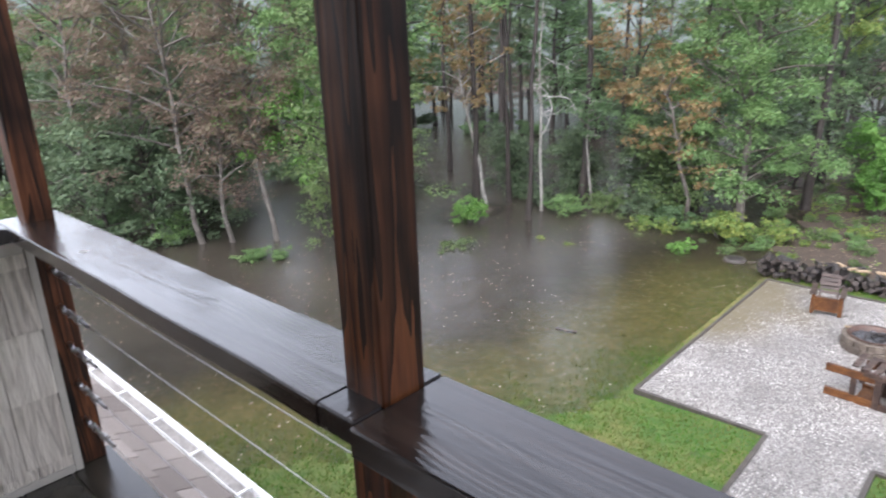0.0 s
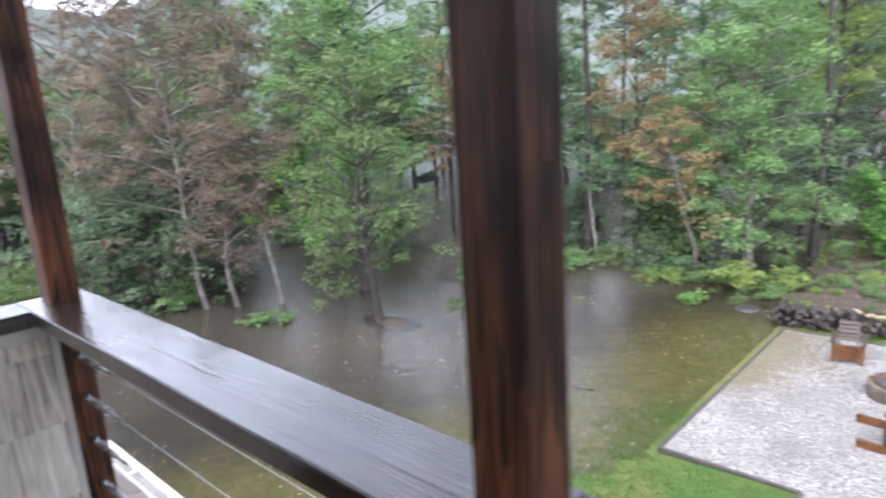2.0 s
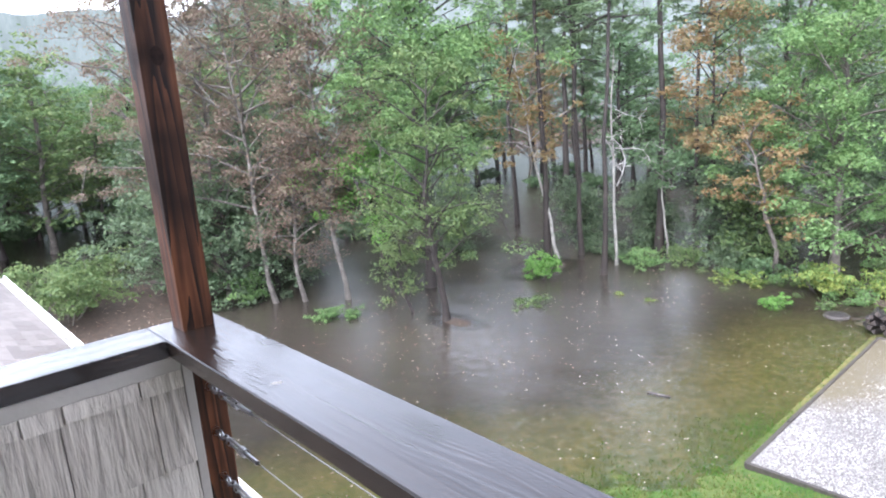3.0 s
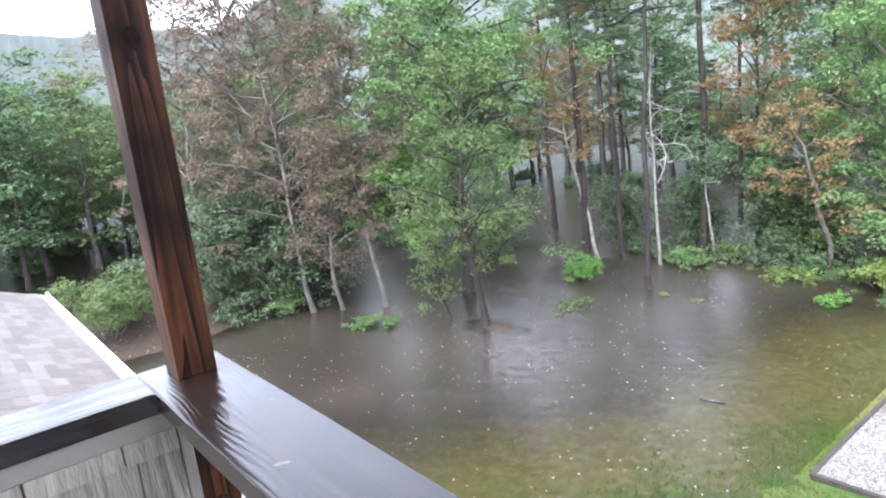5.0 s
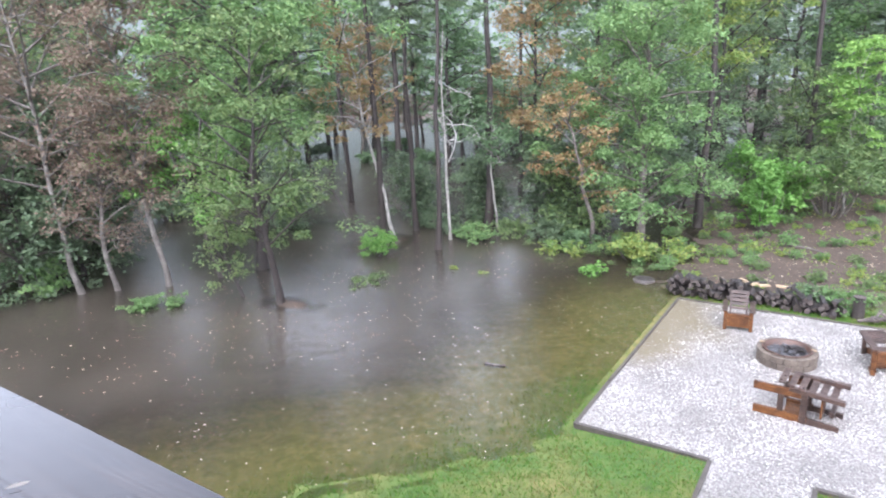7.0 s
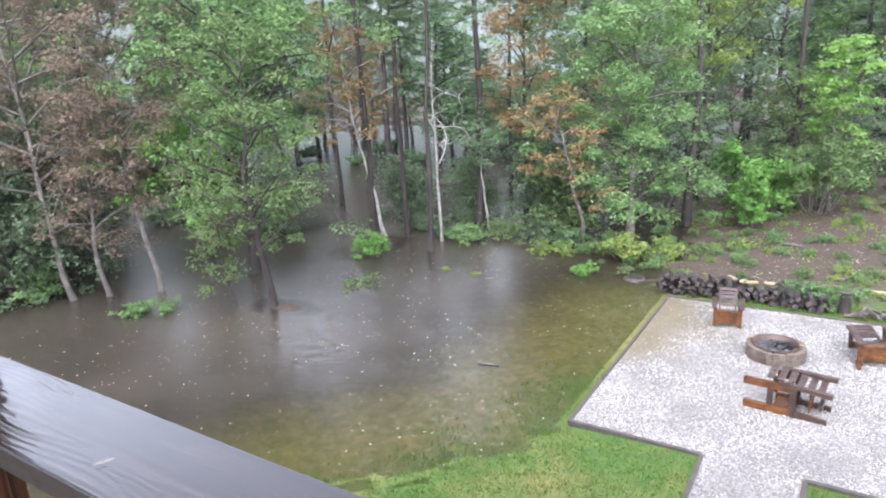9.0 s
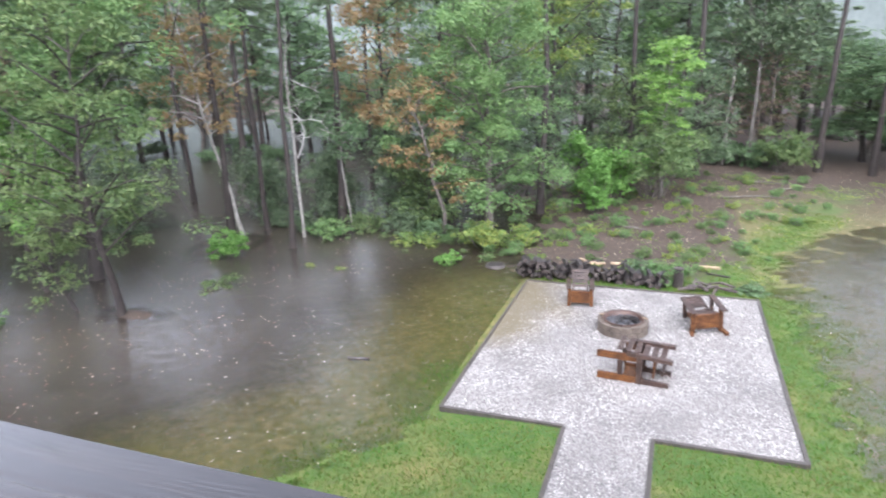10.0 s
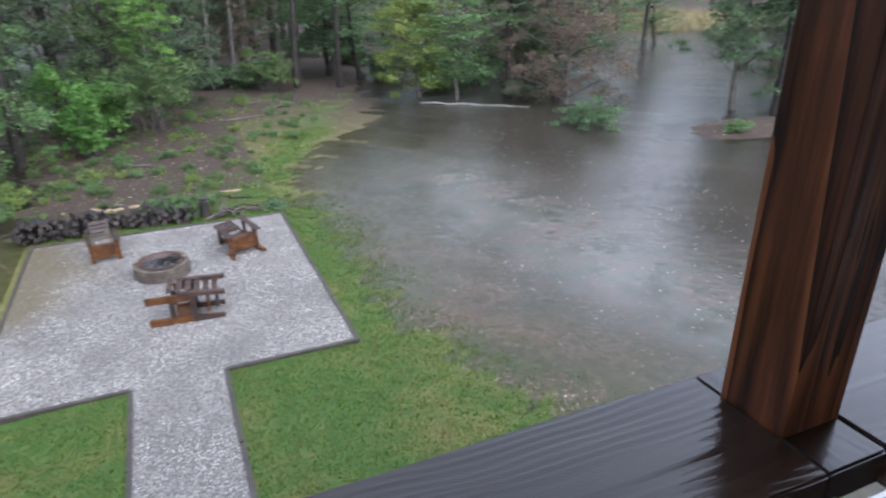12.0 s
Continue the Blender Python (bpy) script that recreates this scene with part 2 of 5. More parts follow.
M["log_bark"] = mottled("charred_wet_bark", [(0.008, 0.007, 0.007), (0.022, 0.018, 0.017), (0.07, 0.06, 0.056)], 5, 0.5, 0.8, 5, 0.03)
M["log_end"] = mottled("weathered_log_end", [(0.018, 0.014, 0.012), (0.055, 0.043, 0.038), (0.16, 0.135, 0.12)], 6, 0.6, 0.6, 5, 0.01)
M["fresh_wood"] = mottled("pale_split_wood", [(0.2, 0.14, 0.085), (0.4, 0.31, 0.2)], 6, 0.6, 0.4, 5)
M["edging"] = mottled("black_lawn_edging", [(0.025, 0.022, 0.019), (0.085, 0.073, 0.063)], 4, 0.5, 0.4)
M["pit_stone"] = mottled("fire_pit_stone", [(0.04, 0.031, 0.025), (0.088, 0.069, 0.054), (0.15, 0.122, 0.096)], 4, 0.6, 0.6, 8)
M["pit_steel"] = mottled("rusty_fire_ring", [(0.03, 0.016, 0.012), (0.09, 0.045, 0.03)], 6, 0.5, 0.3)
M["ash"] = mottled("wet_ash_and_coals", [(0.01, 0.01, 0.011), (0.03, 0.03, 0.032), (0.2, 0.2, 0.21)], 9, 0.4, 0.8, 5)
M["house"] = mottled("house_wall_paint", [(0.55, 0.515, 0.47), (0.63, 0.595, 0.55)], 2, 0.6, 0.1)
M["stone_white"], _n, _l, _p = nodes_of("white_gravel_stones")
_r = _n.new("ShaderNodeNewGeometry")
_c = ramp(_n, _l, _r.outputs["Random Per Island"], [(0.0, (0.08, 0.073, 0.067)), (0.5, (0.34, 0.32, 0.3)), (1.0, (0.64, 0.61, 0.58))])
_f = noise_tex(_n, _l, coords(_n, _l, 1.0), 0.8, 5, 0.65)
_l.new(mixc(_n, _l, ramp(_n, _l, _f, [(0.44, (0, 0, 0)), (0.64, (0.75, 0.75, 0.75))]), _c, (0.15, 0.14, 0.13)), _p.inputs["Base Color"])
_p.inputs["Roughness"].default_value = 0.5


def gravel_bed():
    m, n, l, p = nodes_of("white_gravel")
    v = coords(n, l, 1.0)
    vor = n.new("ShaderNodeTexVoronoi")
    vor.inputs["Scale"].default_value = 46
    l.new(v, vor.inputs["Vector"])
    sep = n.new("ShaderNodeSeparateColor")
    l.new(vor.outputs["Color"], sep.inputs[0])
    col = ramp(n, l, sep.outputs[0], [(0.0, (0.06, 0.057, 0.053)), (0.4, (0.25, 0.235, 0.216)), (1.0, (0.42, 0.405, 0.382))])
    col = mixc(n, l, ramp(n, l, vor.outputs["Distance"], [(0.3, (0, 0, 0)), (0.75, (0.8, 0.8, 0.8))]), col, (0.1, 0.095, 0.09))
    dirt = noise_tex(n, l, v, 0.5, 3, 0.55)
    col = mixc(n, l, ramp(n, l, dirt, [(0.42, (0, 0, 0)), (0.66, (0.62, 0.62, 0.62))]), col, (0.11, 0.106, 0.1))
    col = mixc(n, l, attr(n, "soil"), col, (0.12, 0.098, 0.05))
    l.new(col, p.inputs["Base Color"])
    p.inputs["Roughness"].default_value = 0.5
    bump(n, l, math_node(n, l, "SUBTRACT", 1.0, vor.outputs["Distance"]), p, 0.8, 0.02)
    return m


def ground_mat():
    m, n, l, p = nodes_of("flooded_ground")
    v = coords(n, l, 1.0)
    a, b, c = noise_tex(n, l, v, 0.5, 5, 0.65), noise_tex(n, l, v, 6, 5, 0.7), noise_tex(n, l, v, 40, 3, 0.7)
    f = math_node(n, l, "ADD", math_node(n, l, "MULTIPLY", b, 0.5), math_node(n, l, "MULTIPLY", c, 0.5))
    mud = ramp(n, l, f, [(0.3, (0.015, 0.01, 0.007)), (0.5, (0.044, 0.03, 0.021)), (0.68, (0.108, 0.077, 0.053))])
    green = ramp(n, l, f, [(0.3, (0.016, 0.042, 0.006)), (0.5, (0.042, 0.095, 0.012)), (0.7, (0.11, 0.125, 0.03))])
    tan = ramp(n, l, f, [(0.3, (0.085, 0.075, 0.022)), (0.7, (0.24, 0.19, 0.065))])
    grass = mixc(n, l, ramp(n, l, a, [(0.47, (0, 0, 0)), (0.7, (0.75, 0.75, 0.75))]), green, tan)
    drowned = mixc(n, l, ramp(n, l, b, [(0.4, (0, 0, 0)), (0.65, (1, 1, 1))]), (0.1, 0.112, 0.026), (0.18, 0.15, 0.05))
    col = mixc(n, l, attr(n, "drowned"), mud, drowned)
    col = mixc(n, l, attr(n, "lawn"), col, grass)
    l.new(col, p.inputs["Base Color"])
    p.inputs["Roughness"].default_value = 0.75
    bump(n, l, f, p, 0.5, 0.03)
    return m


def water_mat():
    """Shallow muddy flood water: clear at the edge, turbid where deep, with small ripples."""
    m, n, l, p = nodes_of("flood_water")
    v = coords(n, l, 1.0)
    rip = noise_tex(n, l, v, 5.0, 3, 0.55)
    drops = n.new("ShaderNodeTexVoronoi")
    drops.inputs["Scale"].default_value = 3.0
    l.new(v, drops.inputs["Vector"])
    wave = math_node(n, l, "SINE", math_node(n, l, "MULTIPLY", drops.outputs["Distance"], 60.0))
    wave = math_node(n, l, "MULTIPLY", wave, 0.06)
    h = math_node(n, l, "ADD", rip, wave)
    b = n.new("ShaderNodeBump")
    b.inputs["Strength"].default_value, b.inputs["Distance"].default_value = 0.4, 0.03
    l.new(h, b.inputs["Height"])
    murk, clear, body = n.new("ShaderNodeBsdfDiffuse"), n.new("ShaderNodeBsdfTransparent"), n.new("ShaderNodeMixShader")
    patch = noise_tex(n, l, v, 0.35, 3, 0.6)
    dark = ramp(n, l, patch, [(0.3, (0.034, 0.029, 0.023)), (0.7, (0.062, 0.053, 0.042))])
    blot = noise_tex(n, l, v, 0.8, 5, 0.7)
    # silty brown patches, plus pale greys painted in as reflected sky
    silt_sheen = ramp(n, l, blot, [(0.36, (0.066, 0.066, 0.048)), (0.48, (0.125, 0.135, 0.115)), (0.58, (0.165, 0.137, 0.12)), (0.7, (0.095, 0.105, 0.085))])
    l.new(mixc(n, l, attr(n, "silt_sheen"), dark, silt_sheen), murk.inputs["Color"])
    clear.inputs["Color"].default_value = (0.95, 0.93, 0.87, 1)
    l.new(attr(n, "murk"), body.inputs[0])
    l.new(clear.outputs[0], body.inputs[1])
    l.new(murk.outputs[0], body.inputs[2])
    gl, fr, mx = n.new("ShaderNodeBsdfGlossy"), n.new("ShaderNodeFresnel"), n.new("ShaderNodeMixShader")
    gl.inputs["Roughness"].default_value = 0.12
    fr.inputs["IOR"].default_value = 1.6
    l.new(b.outputs[0], gl.inputs["Normal"])
    l.new(b.outputs[0], fr.inputs["Normal"])
    l.new(fr.outputs[0], mx.inputs[0])
    l.new(body.outputs[0], mx.inputs[1])
    l.new(gl.outputs[0], mx.inputs[2])
    l.new(mx.outputs[0], n["Material Output"].inputs["Surface"])
    return m


M["gravel"], M["ground"], M["water"] = gravel_bed(), ground_mat(), water_mat()
# far woods: pale grey-green tones with the haze painted in
M["far_haze"], _n, _l, _p = nodes_of("far_woods_painted_haze")
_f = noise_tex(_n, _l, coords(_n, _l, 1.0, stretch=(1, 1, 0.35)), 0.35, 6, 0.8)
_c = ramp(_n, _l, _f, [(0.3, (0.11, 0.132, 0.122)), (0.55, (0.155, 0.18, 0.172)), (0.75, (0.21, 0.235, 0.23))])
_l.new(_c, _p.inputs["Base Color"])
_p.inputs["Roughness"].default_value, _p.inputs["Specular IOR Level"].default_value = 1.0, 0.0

# mesh helpers


def from_arrays(name, verts, faces, mats, smooth=False):
    """A mesh from numpy arrays; faces is one (n, k) array, or a list of such."""
    me = bpy.data.meshes.new(name)
    verts = np.asarray(verts, dtype=np.float32)
    groups = [np.asarray(g, dtype=np.int32) for g in (faces if isinstance(faces, list) else [faces]) if len(g)]
    loops = np.concatenate([g.ravel() for g in groups])
    sizes = np.concatenate([np.full(len(g), g.shape[1], np.int32) for g in groups])
    me.vertices.add(len(verts))
    me.vertices.foreach_set("co", verts.ravel())
    me.loops.add(len(loops))
    me.loops.foreach_set("vertex_index", loops)
    me.polygons.add(len(sizes))
    me.polygons.foreach_set("loop_start", np.concatenate([[0], np.cumsum(sizes)[:-1]]).astype(np.int32))
    me.polygons.foreach_set("loop_total", sizes)
    me.polygons.foreach_set("use_smooth", np.full(len(sizes), smooth))
    me.update(calc_edges=True)
    me.validate()
    for m in (mats if isinstance(mats, (list, tuple)) else [mats]):
        me.materials.append(m)
    return me


def part(name, bm, material, parent=None, label=""):
    """Links a bmesh or mesh as one object, under a thing or a part."""
    if isinstance(bm, bpy.types.Mesh):
        me = bm
    else:
        me = bpy.data.meshes.new(name)
        bm.to_mesh(me)
        bm.free()
        me.materials.append(material)
    ob = new(name, me)
    if parent is not None:
        ob.parent = parent
    return tagged(ob, label)


def box(x0, x1, y0, y1, z0, z1, bevel=0.004, bm=None, m=None):
    """A bevelled box, added to bm if one is given."""
    one = bmesh.new()
    bmesh.ops.create_cube(one, size=1)
    for v in one.verts:
        v.co = Vector((x0 + (v.co.x + 0.5) * (x1 - x0), y0 + (v.co.y + 0.5) * (y1 - y0), z0 + (v.co.z + 0.5) * (z1 - z0)))
    if bevel:
        bmesh.ops.bevel(one, geom=one.edges[:], offset=bevel, segments=2, affect="EDGES", profile=0.6)
    if m is not None:
        bmesh.ops.transform(one, matrix=m, verts=one.verts)
    if bm is None:
        return one
    tmp = bpy.data.meshes.new("tmp")
    one.to_mesh(tmp)
    bm.from_mesh(tmp)
    one.free()
    bpy.data.meshes.remove(tmp)
    return bm


def tube(points, radii, sides=6):
    """Verts and quads of a tapered tube along points."""
    pts, k = np.asarray(points, float), len(points)
    tang = np.gradient(pts, axis=0)
    tang /= np.linalg.norm(tang, axis=1)[:, None] + 1e-9
    ref = np.where(np.abs(tang[:, 2:3]) < 0.9, [[0.0, 0.0, 1.0]], [[1.0, 0.0, 0.0]])
    if np.abs(tang[0, 2]) >= 0.6:
        ref = np.tile([[1.0, 0.0, 0.0]], (k, 1))
    u = np.cross(tang, ref)
    u /= np.linalg.norm(u, axis=1)[:, None] + 1e-9
    w = np.cross(tang, u)
    a = np.linspace(0, 2 * np.pi, sides, endpoint=False)
    r = np.asarray(radii, float)[:, None, None]
    vs = pts[:, None, :] + r * (np.cos(a)[None, :, None] * u[:, None, :] + np.sin(a)[None, :, None] * w[:, None, :])
    i, j = np.meshgrid(np.arange(k - 1), np.arange(sides), indexing="ij")
    j2 = (j + 1) % sides
    q = np.stack([i * sides + j, i * sides + j2, (i + 1) * sides + j2, (i + 1) * sides + j], -1).reshape(-1, 4)
    return vs.reshape(-1, 3), q


def join(pieces):
    vs, fs, o = [], [], 0
    for v, f in pieces:
        vs.append(v)
        fs.append(f + o)
        o += len(v)
    return np.concatenate(vs), np.concatenate(fs)


def thing(name, x, y, z, label, category, group="", kind=""):
    ob = new(name)
    ob.location = (x, y, z)
    ob.empty_display_size = 0.2
    return tagged(ob, label, category, group, kind)


def leaves(centres, rng, size, narrow=0.55, droop=0.35, facing=None):
    """Pointed, folded leaves at the given places: one island of two triangles each.
    facing: the way that each leaf's upper side mostly looks."""
    k = len(centres)
    d = rng.normal(size=(k, 3))
    d[:, 2] = d[:, 2] * 0.5 - droop
    s = rng.normal(size=(k, 3))
    if facing is not None:
        up = facing + rng.normal(scale=0.6, size=(k, 3))
        up /= np.linalg.norm(up, axis=1)[:, None]
        d -= (d * up).sum(1)[:, None] * up
        s = np.cross(up, d)
    d /= np.linalg.norm(d, axis=1)[:, None]
    s -= (s * d).sum(1)[:, None] * d
    s /= np.linalg.norm(s, axis=1)[:, None]
    ln = size * rng.uniform(0.65, 1.35, k)[:, None]
    up = np.cross(d, s)
    v = np.stack([centres - d * ln * 0.5, centres + s * ln * narrow * 0.5 + up * ln * 0.1, centres + d * ln * 0.5,
                  centres - s * ln * narrow * 0.5 + up * ln * 0.1], 1).reshape(-1, 3)
    b = np.arange(k)[:, None] * 4
    return v, np.concatenate([b + [[0, 1, 2]], b + [[0, 2, 3]]])


def clumps(spots, radii, n, rng, flat):
    """Leaf places over the upper sides of rounded sprays, a few hanging loose, and the way each one looks."""
    which = rng.randint(0, len(spots), n)
    u = rng.normal(size=(n, 3))
    u /= np.linalg.norm(u, axis=1)[:, None]
    u[:, 2] = np.where(u[:, 2] < -0.25, -u[:, 2], u[:, 2])
    r = np.where(rng.uniform(size=n) < 0.78, rng.uniform(0.55, 1.05, n), rng.uniform(0.7, 1.7, n))[:, None]
    pos = spots[which] + u * r * np.array([1, 1, flat]) * radii[which][:, None]
    return pos, u * 0.8 + np.array([0, 0, 0.55])

# terrain: one sheet of ground with the flood water over it
WATER = -0.06


def smooth(a, b, v):
    t = np.clip((v - a) / (b - a), 0, 1)
    return t * t * (3 - 2 * t)


def field(x, y, s, k):
    """Smooth uneven field between -1 and 1."""
    return (np.sin(x * s + 1.3 * k) * np.cos(y * s * 1.13 - 0.7 * k) + 0.6 * np.sin((x + y) * s * 1.9 + k)
            + 0.4 * np.cos((x - 1.7 * y) * s * 2.7 + 2.1 * k)) / 2.0


def lawn_side(x, y):
    """How far inside the dry lawn a place lies, in metres; below zero it is flooded."""
    wob = 0.25 * field(x, y, 1.3, 2) + 0.3 * field(x, y, 2.9, 6) + 0.12 * field(x, y, 7.1, 4)
    left = ((x + 6.7) * 0.86 - (y - 3.2) * 0.5) + wob
    right = np.where(y < 6, 4.15, 4.15 - 0.25 * (y - 6)) - x + wob
    front = np.minimum(left, right)
    beside = np.minimum(x + 3.55, 2.95 + 0.3 * wob - x)
    strip = np.minimum(2.0 + (y - 16.5) * 0.42 - x + wob + 0.8 * field(x, y, 0.7, 6), x + 3.6 + 0.1 * (y - 16.5))
    return np.where(y < 9.0, front, np.where(y < 16.4, beside, strip))


def height(x, y):
    """The height of the ground."""
    s = lawn_side(x, y)
    base = WATER + np.where(s < 0, np.maximum(-0.16, s * (0.010 + 0.0045 * np.minimum(-s, 4))), np.minimum(s * 0.035, 0.055))
    bank = np.maximum.reduce([smooth(4.0, 0.0, np.hypot((x + 22.8) / 1.3, (y - 4.6) / 1.4)) * 0.75,
                              smooth(3.0, 0.0, np.hypot((x - 21.5) / 2.0, (y - 18.2) / 0.9)) * 0.35,
                              smooth(9.0, 0.0, np.hypot((x - 1.5) / 1.1, (y - 31.0) / 1.1)) * 0.17,
                              smooth(1.5, 0.0, np.hypot((x + 14.0), (y - 17.0) / 1.6)) * 0.25,
                              smooth(0.9, 0.0, np.hypot((x + 12.3) / 1.6, (y - 11.1) / 0.8)) * 0.24])
    rough = (0.018 + 0.03 * smooth(17, 20, y)) * field(x, y, 2.1, 5) + 0.05 * field(x, y, 0.33, 1) * smooth(17, 24, np.hypot(x, y))
    far = 0.35 * smooth(60, 110, np.hypot(x, y))
    edge = 0.014 * (field(x, y, 3.3, 2) + field(x, y, 7.7, 5)) * smooth(2.0, 0.4, np.abs(s)) * np.where((y > 8.6) & (y < 16.8) & (x < 2.3), 0.0, 1.0)
    return base + bank + rough * smooth(-0.3, -1.5, s) + far + edge


def axis_steps(lo, hi, step):
    mid = np.arange(lo, hi + step, step)
    out = np.array([1, 2.5, 5, 9, 15, 25, 45, 80, 150, 300, 500.0])
    return np.concatenate([lo - out[::-1], mid, hi + out])


def sheet(name, zf, mat, attrs, step):
    gx, gy = np.meshgrid(axis_steps(-30, 30, step), axis_steps(-4, 42, step), indexing="ij")
    nx, ny = gx.shape
    x, y = gx.ravel(), gy.ravel()
    i, j = np.meshgrid(np.arange(nx - 1), np.arange(ny - 1), indexing="ij")
    q = np.stack([i * ny + j, (i + 1) * ny + j, (i + 1) * ny + j + 1, i * ny + j + 1], -1).reshape(-1, 4)
    me = from_arrays(name, np.stack([x, y, zf(x, y)], 1), q, mat, True)
    for key, f in attrs.items():
        me.attributes.new(key, "FLOAT", "POINT").data.foreach_set("value", f(x, y).astype(np.float32))
    return new(name, me)


def green_mask(x, y):
    s = lawn_side(x, y)
    g = smooth(-1.6, 0.6, s + 0.5 * field(x, y, 1.9, 3))
    strip = np.exp(-((x - (1.3 + (y - 16.5) * 0.43)) / (0.55 + 0.016 * y)) ** 2) * smooth(-0.7, 0.5, field(x, y, 1.3, 9) + 0.5 * field(x, y, 3.1, 2) + 0.4)
    g = g * (1 - 0.85 * smooth(9.6, 12.0, y + 0.4 * field(x, y, 2.3, 8)) * smooth(-3.15, -3.4, x))
    mud = smooth(16.9, 17.6, y)
    return g * (1 - mud) + mud * strip * smooth(34, 23, y) * smooth(-0.6, 0.2, s)


def drowned_mask(x, y):
    d = smooth(-7.5, -0.5, lawn_side(x, y))
    near = smooth(20, 14, np.hypot(x + 2, y)) * smooth(17.5, 16.0, y)
    return d * np.where(x > 2.3, 0.7 * smooth(32, 20, y), near)


def murk_mask(x, y):
    return 0.93 * smooth(0.02, 0.165, WATER - height(x, y))


def silt_sheen_mask(x, y):
    """Where silty water over drowned lawn is paler, its greys painted as sky sheen."""
    return smooth(1.5, 5.0, x + 0.5 * field(x, y, 0.6, 4)) * smooth(27, 15, y) * smooth(12, 6.5, x)


tagged(sheet("ground", height, M["ground"], {"lawn": green_mask, "drowned": drowned_mask}, 0.25),
       "muddy lawn and forest floor, partly flooded", "ground", kind="structure")
tagged(sheet("water", lambda x, y: np.full_like(x, WATER), M["water"], {"murk": murk_mask, "silt_sheen": silt_sheen_mask}, 0.3),
       "muddy brown flood water over the yard", "water", kind="structure")

# distance: a sheet of far woods, its haze painted into the colour
STEPS = 700
ang = np.linspace(radians(-20), radians(200), STEPS)
rim = 170.0
spiky = np.random.RandomState(3)
top = (31.5 + 15 * smooth(radians(160), radians(150), ang) + 1.5 * np.sin(ang * 9) + 0.9 * np.sin(ang * 31 + 1)
       - 21 * smooth(radians(42), radians(47), ang) * smooth(radians(60), radians(55), ang)
       + (0.12 + 0.88 * smooth(radians(152), radians(145), ang)) * (spiky.uniform(-1.2, 1.2, STEPS) + 1.5 * np.repeat(spiky.uniform(-1, 1, STEPS // 5), 5)))
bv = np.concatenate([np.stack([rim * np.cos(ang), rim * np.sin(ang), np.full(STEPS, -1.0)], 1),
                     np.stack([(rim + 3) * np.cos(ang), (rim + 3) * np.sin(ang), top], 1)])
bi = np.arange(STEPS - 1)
tagged(new("backdrop", from_arrays("backdrop", bv, np.stack([bi, bi + 1, bi + STEPS + 1, bi + STEPS], 1), M["far_haze"], True)),
       "distant woods in pale grey, haze painted into the colour", "backdrop", kind="structure")

# the porch: deck, railing, posts, side wall, ceiling
DECK, RAIL = 4.49, 5.325


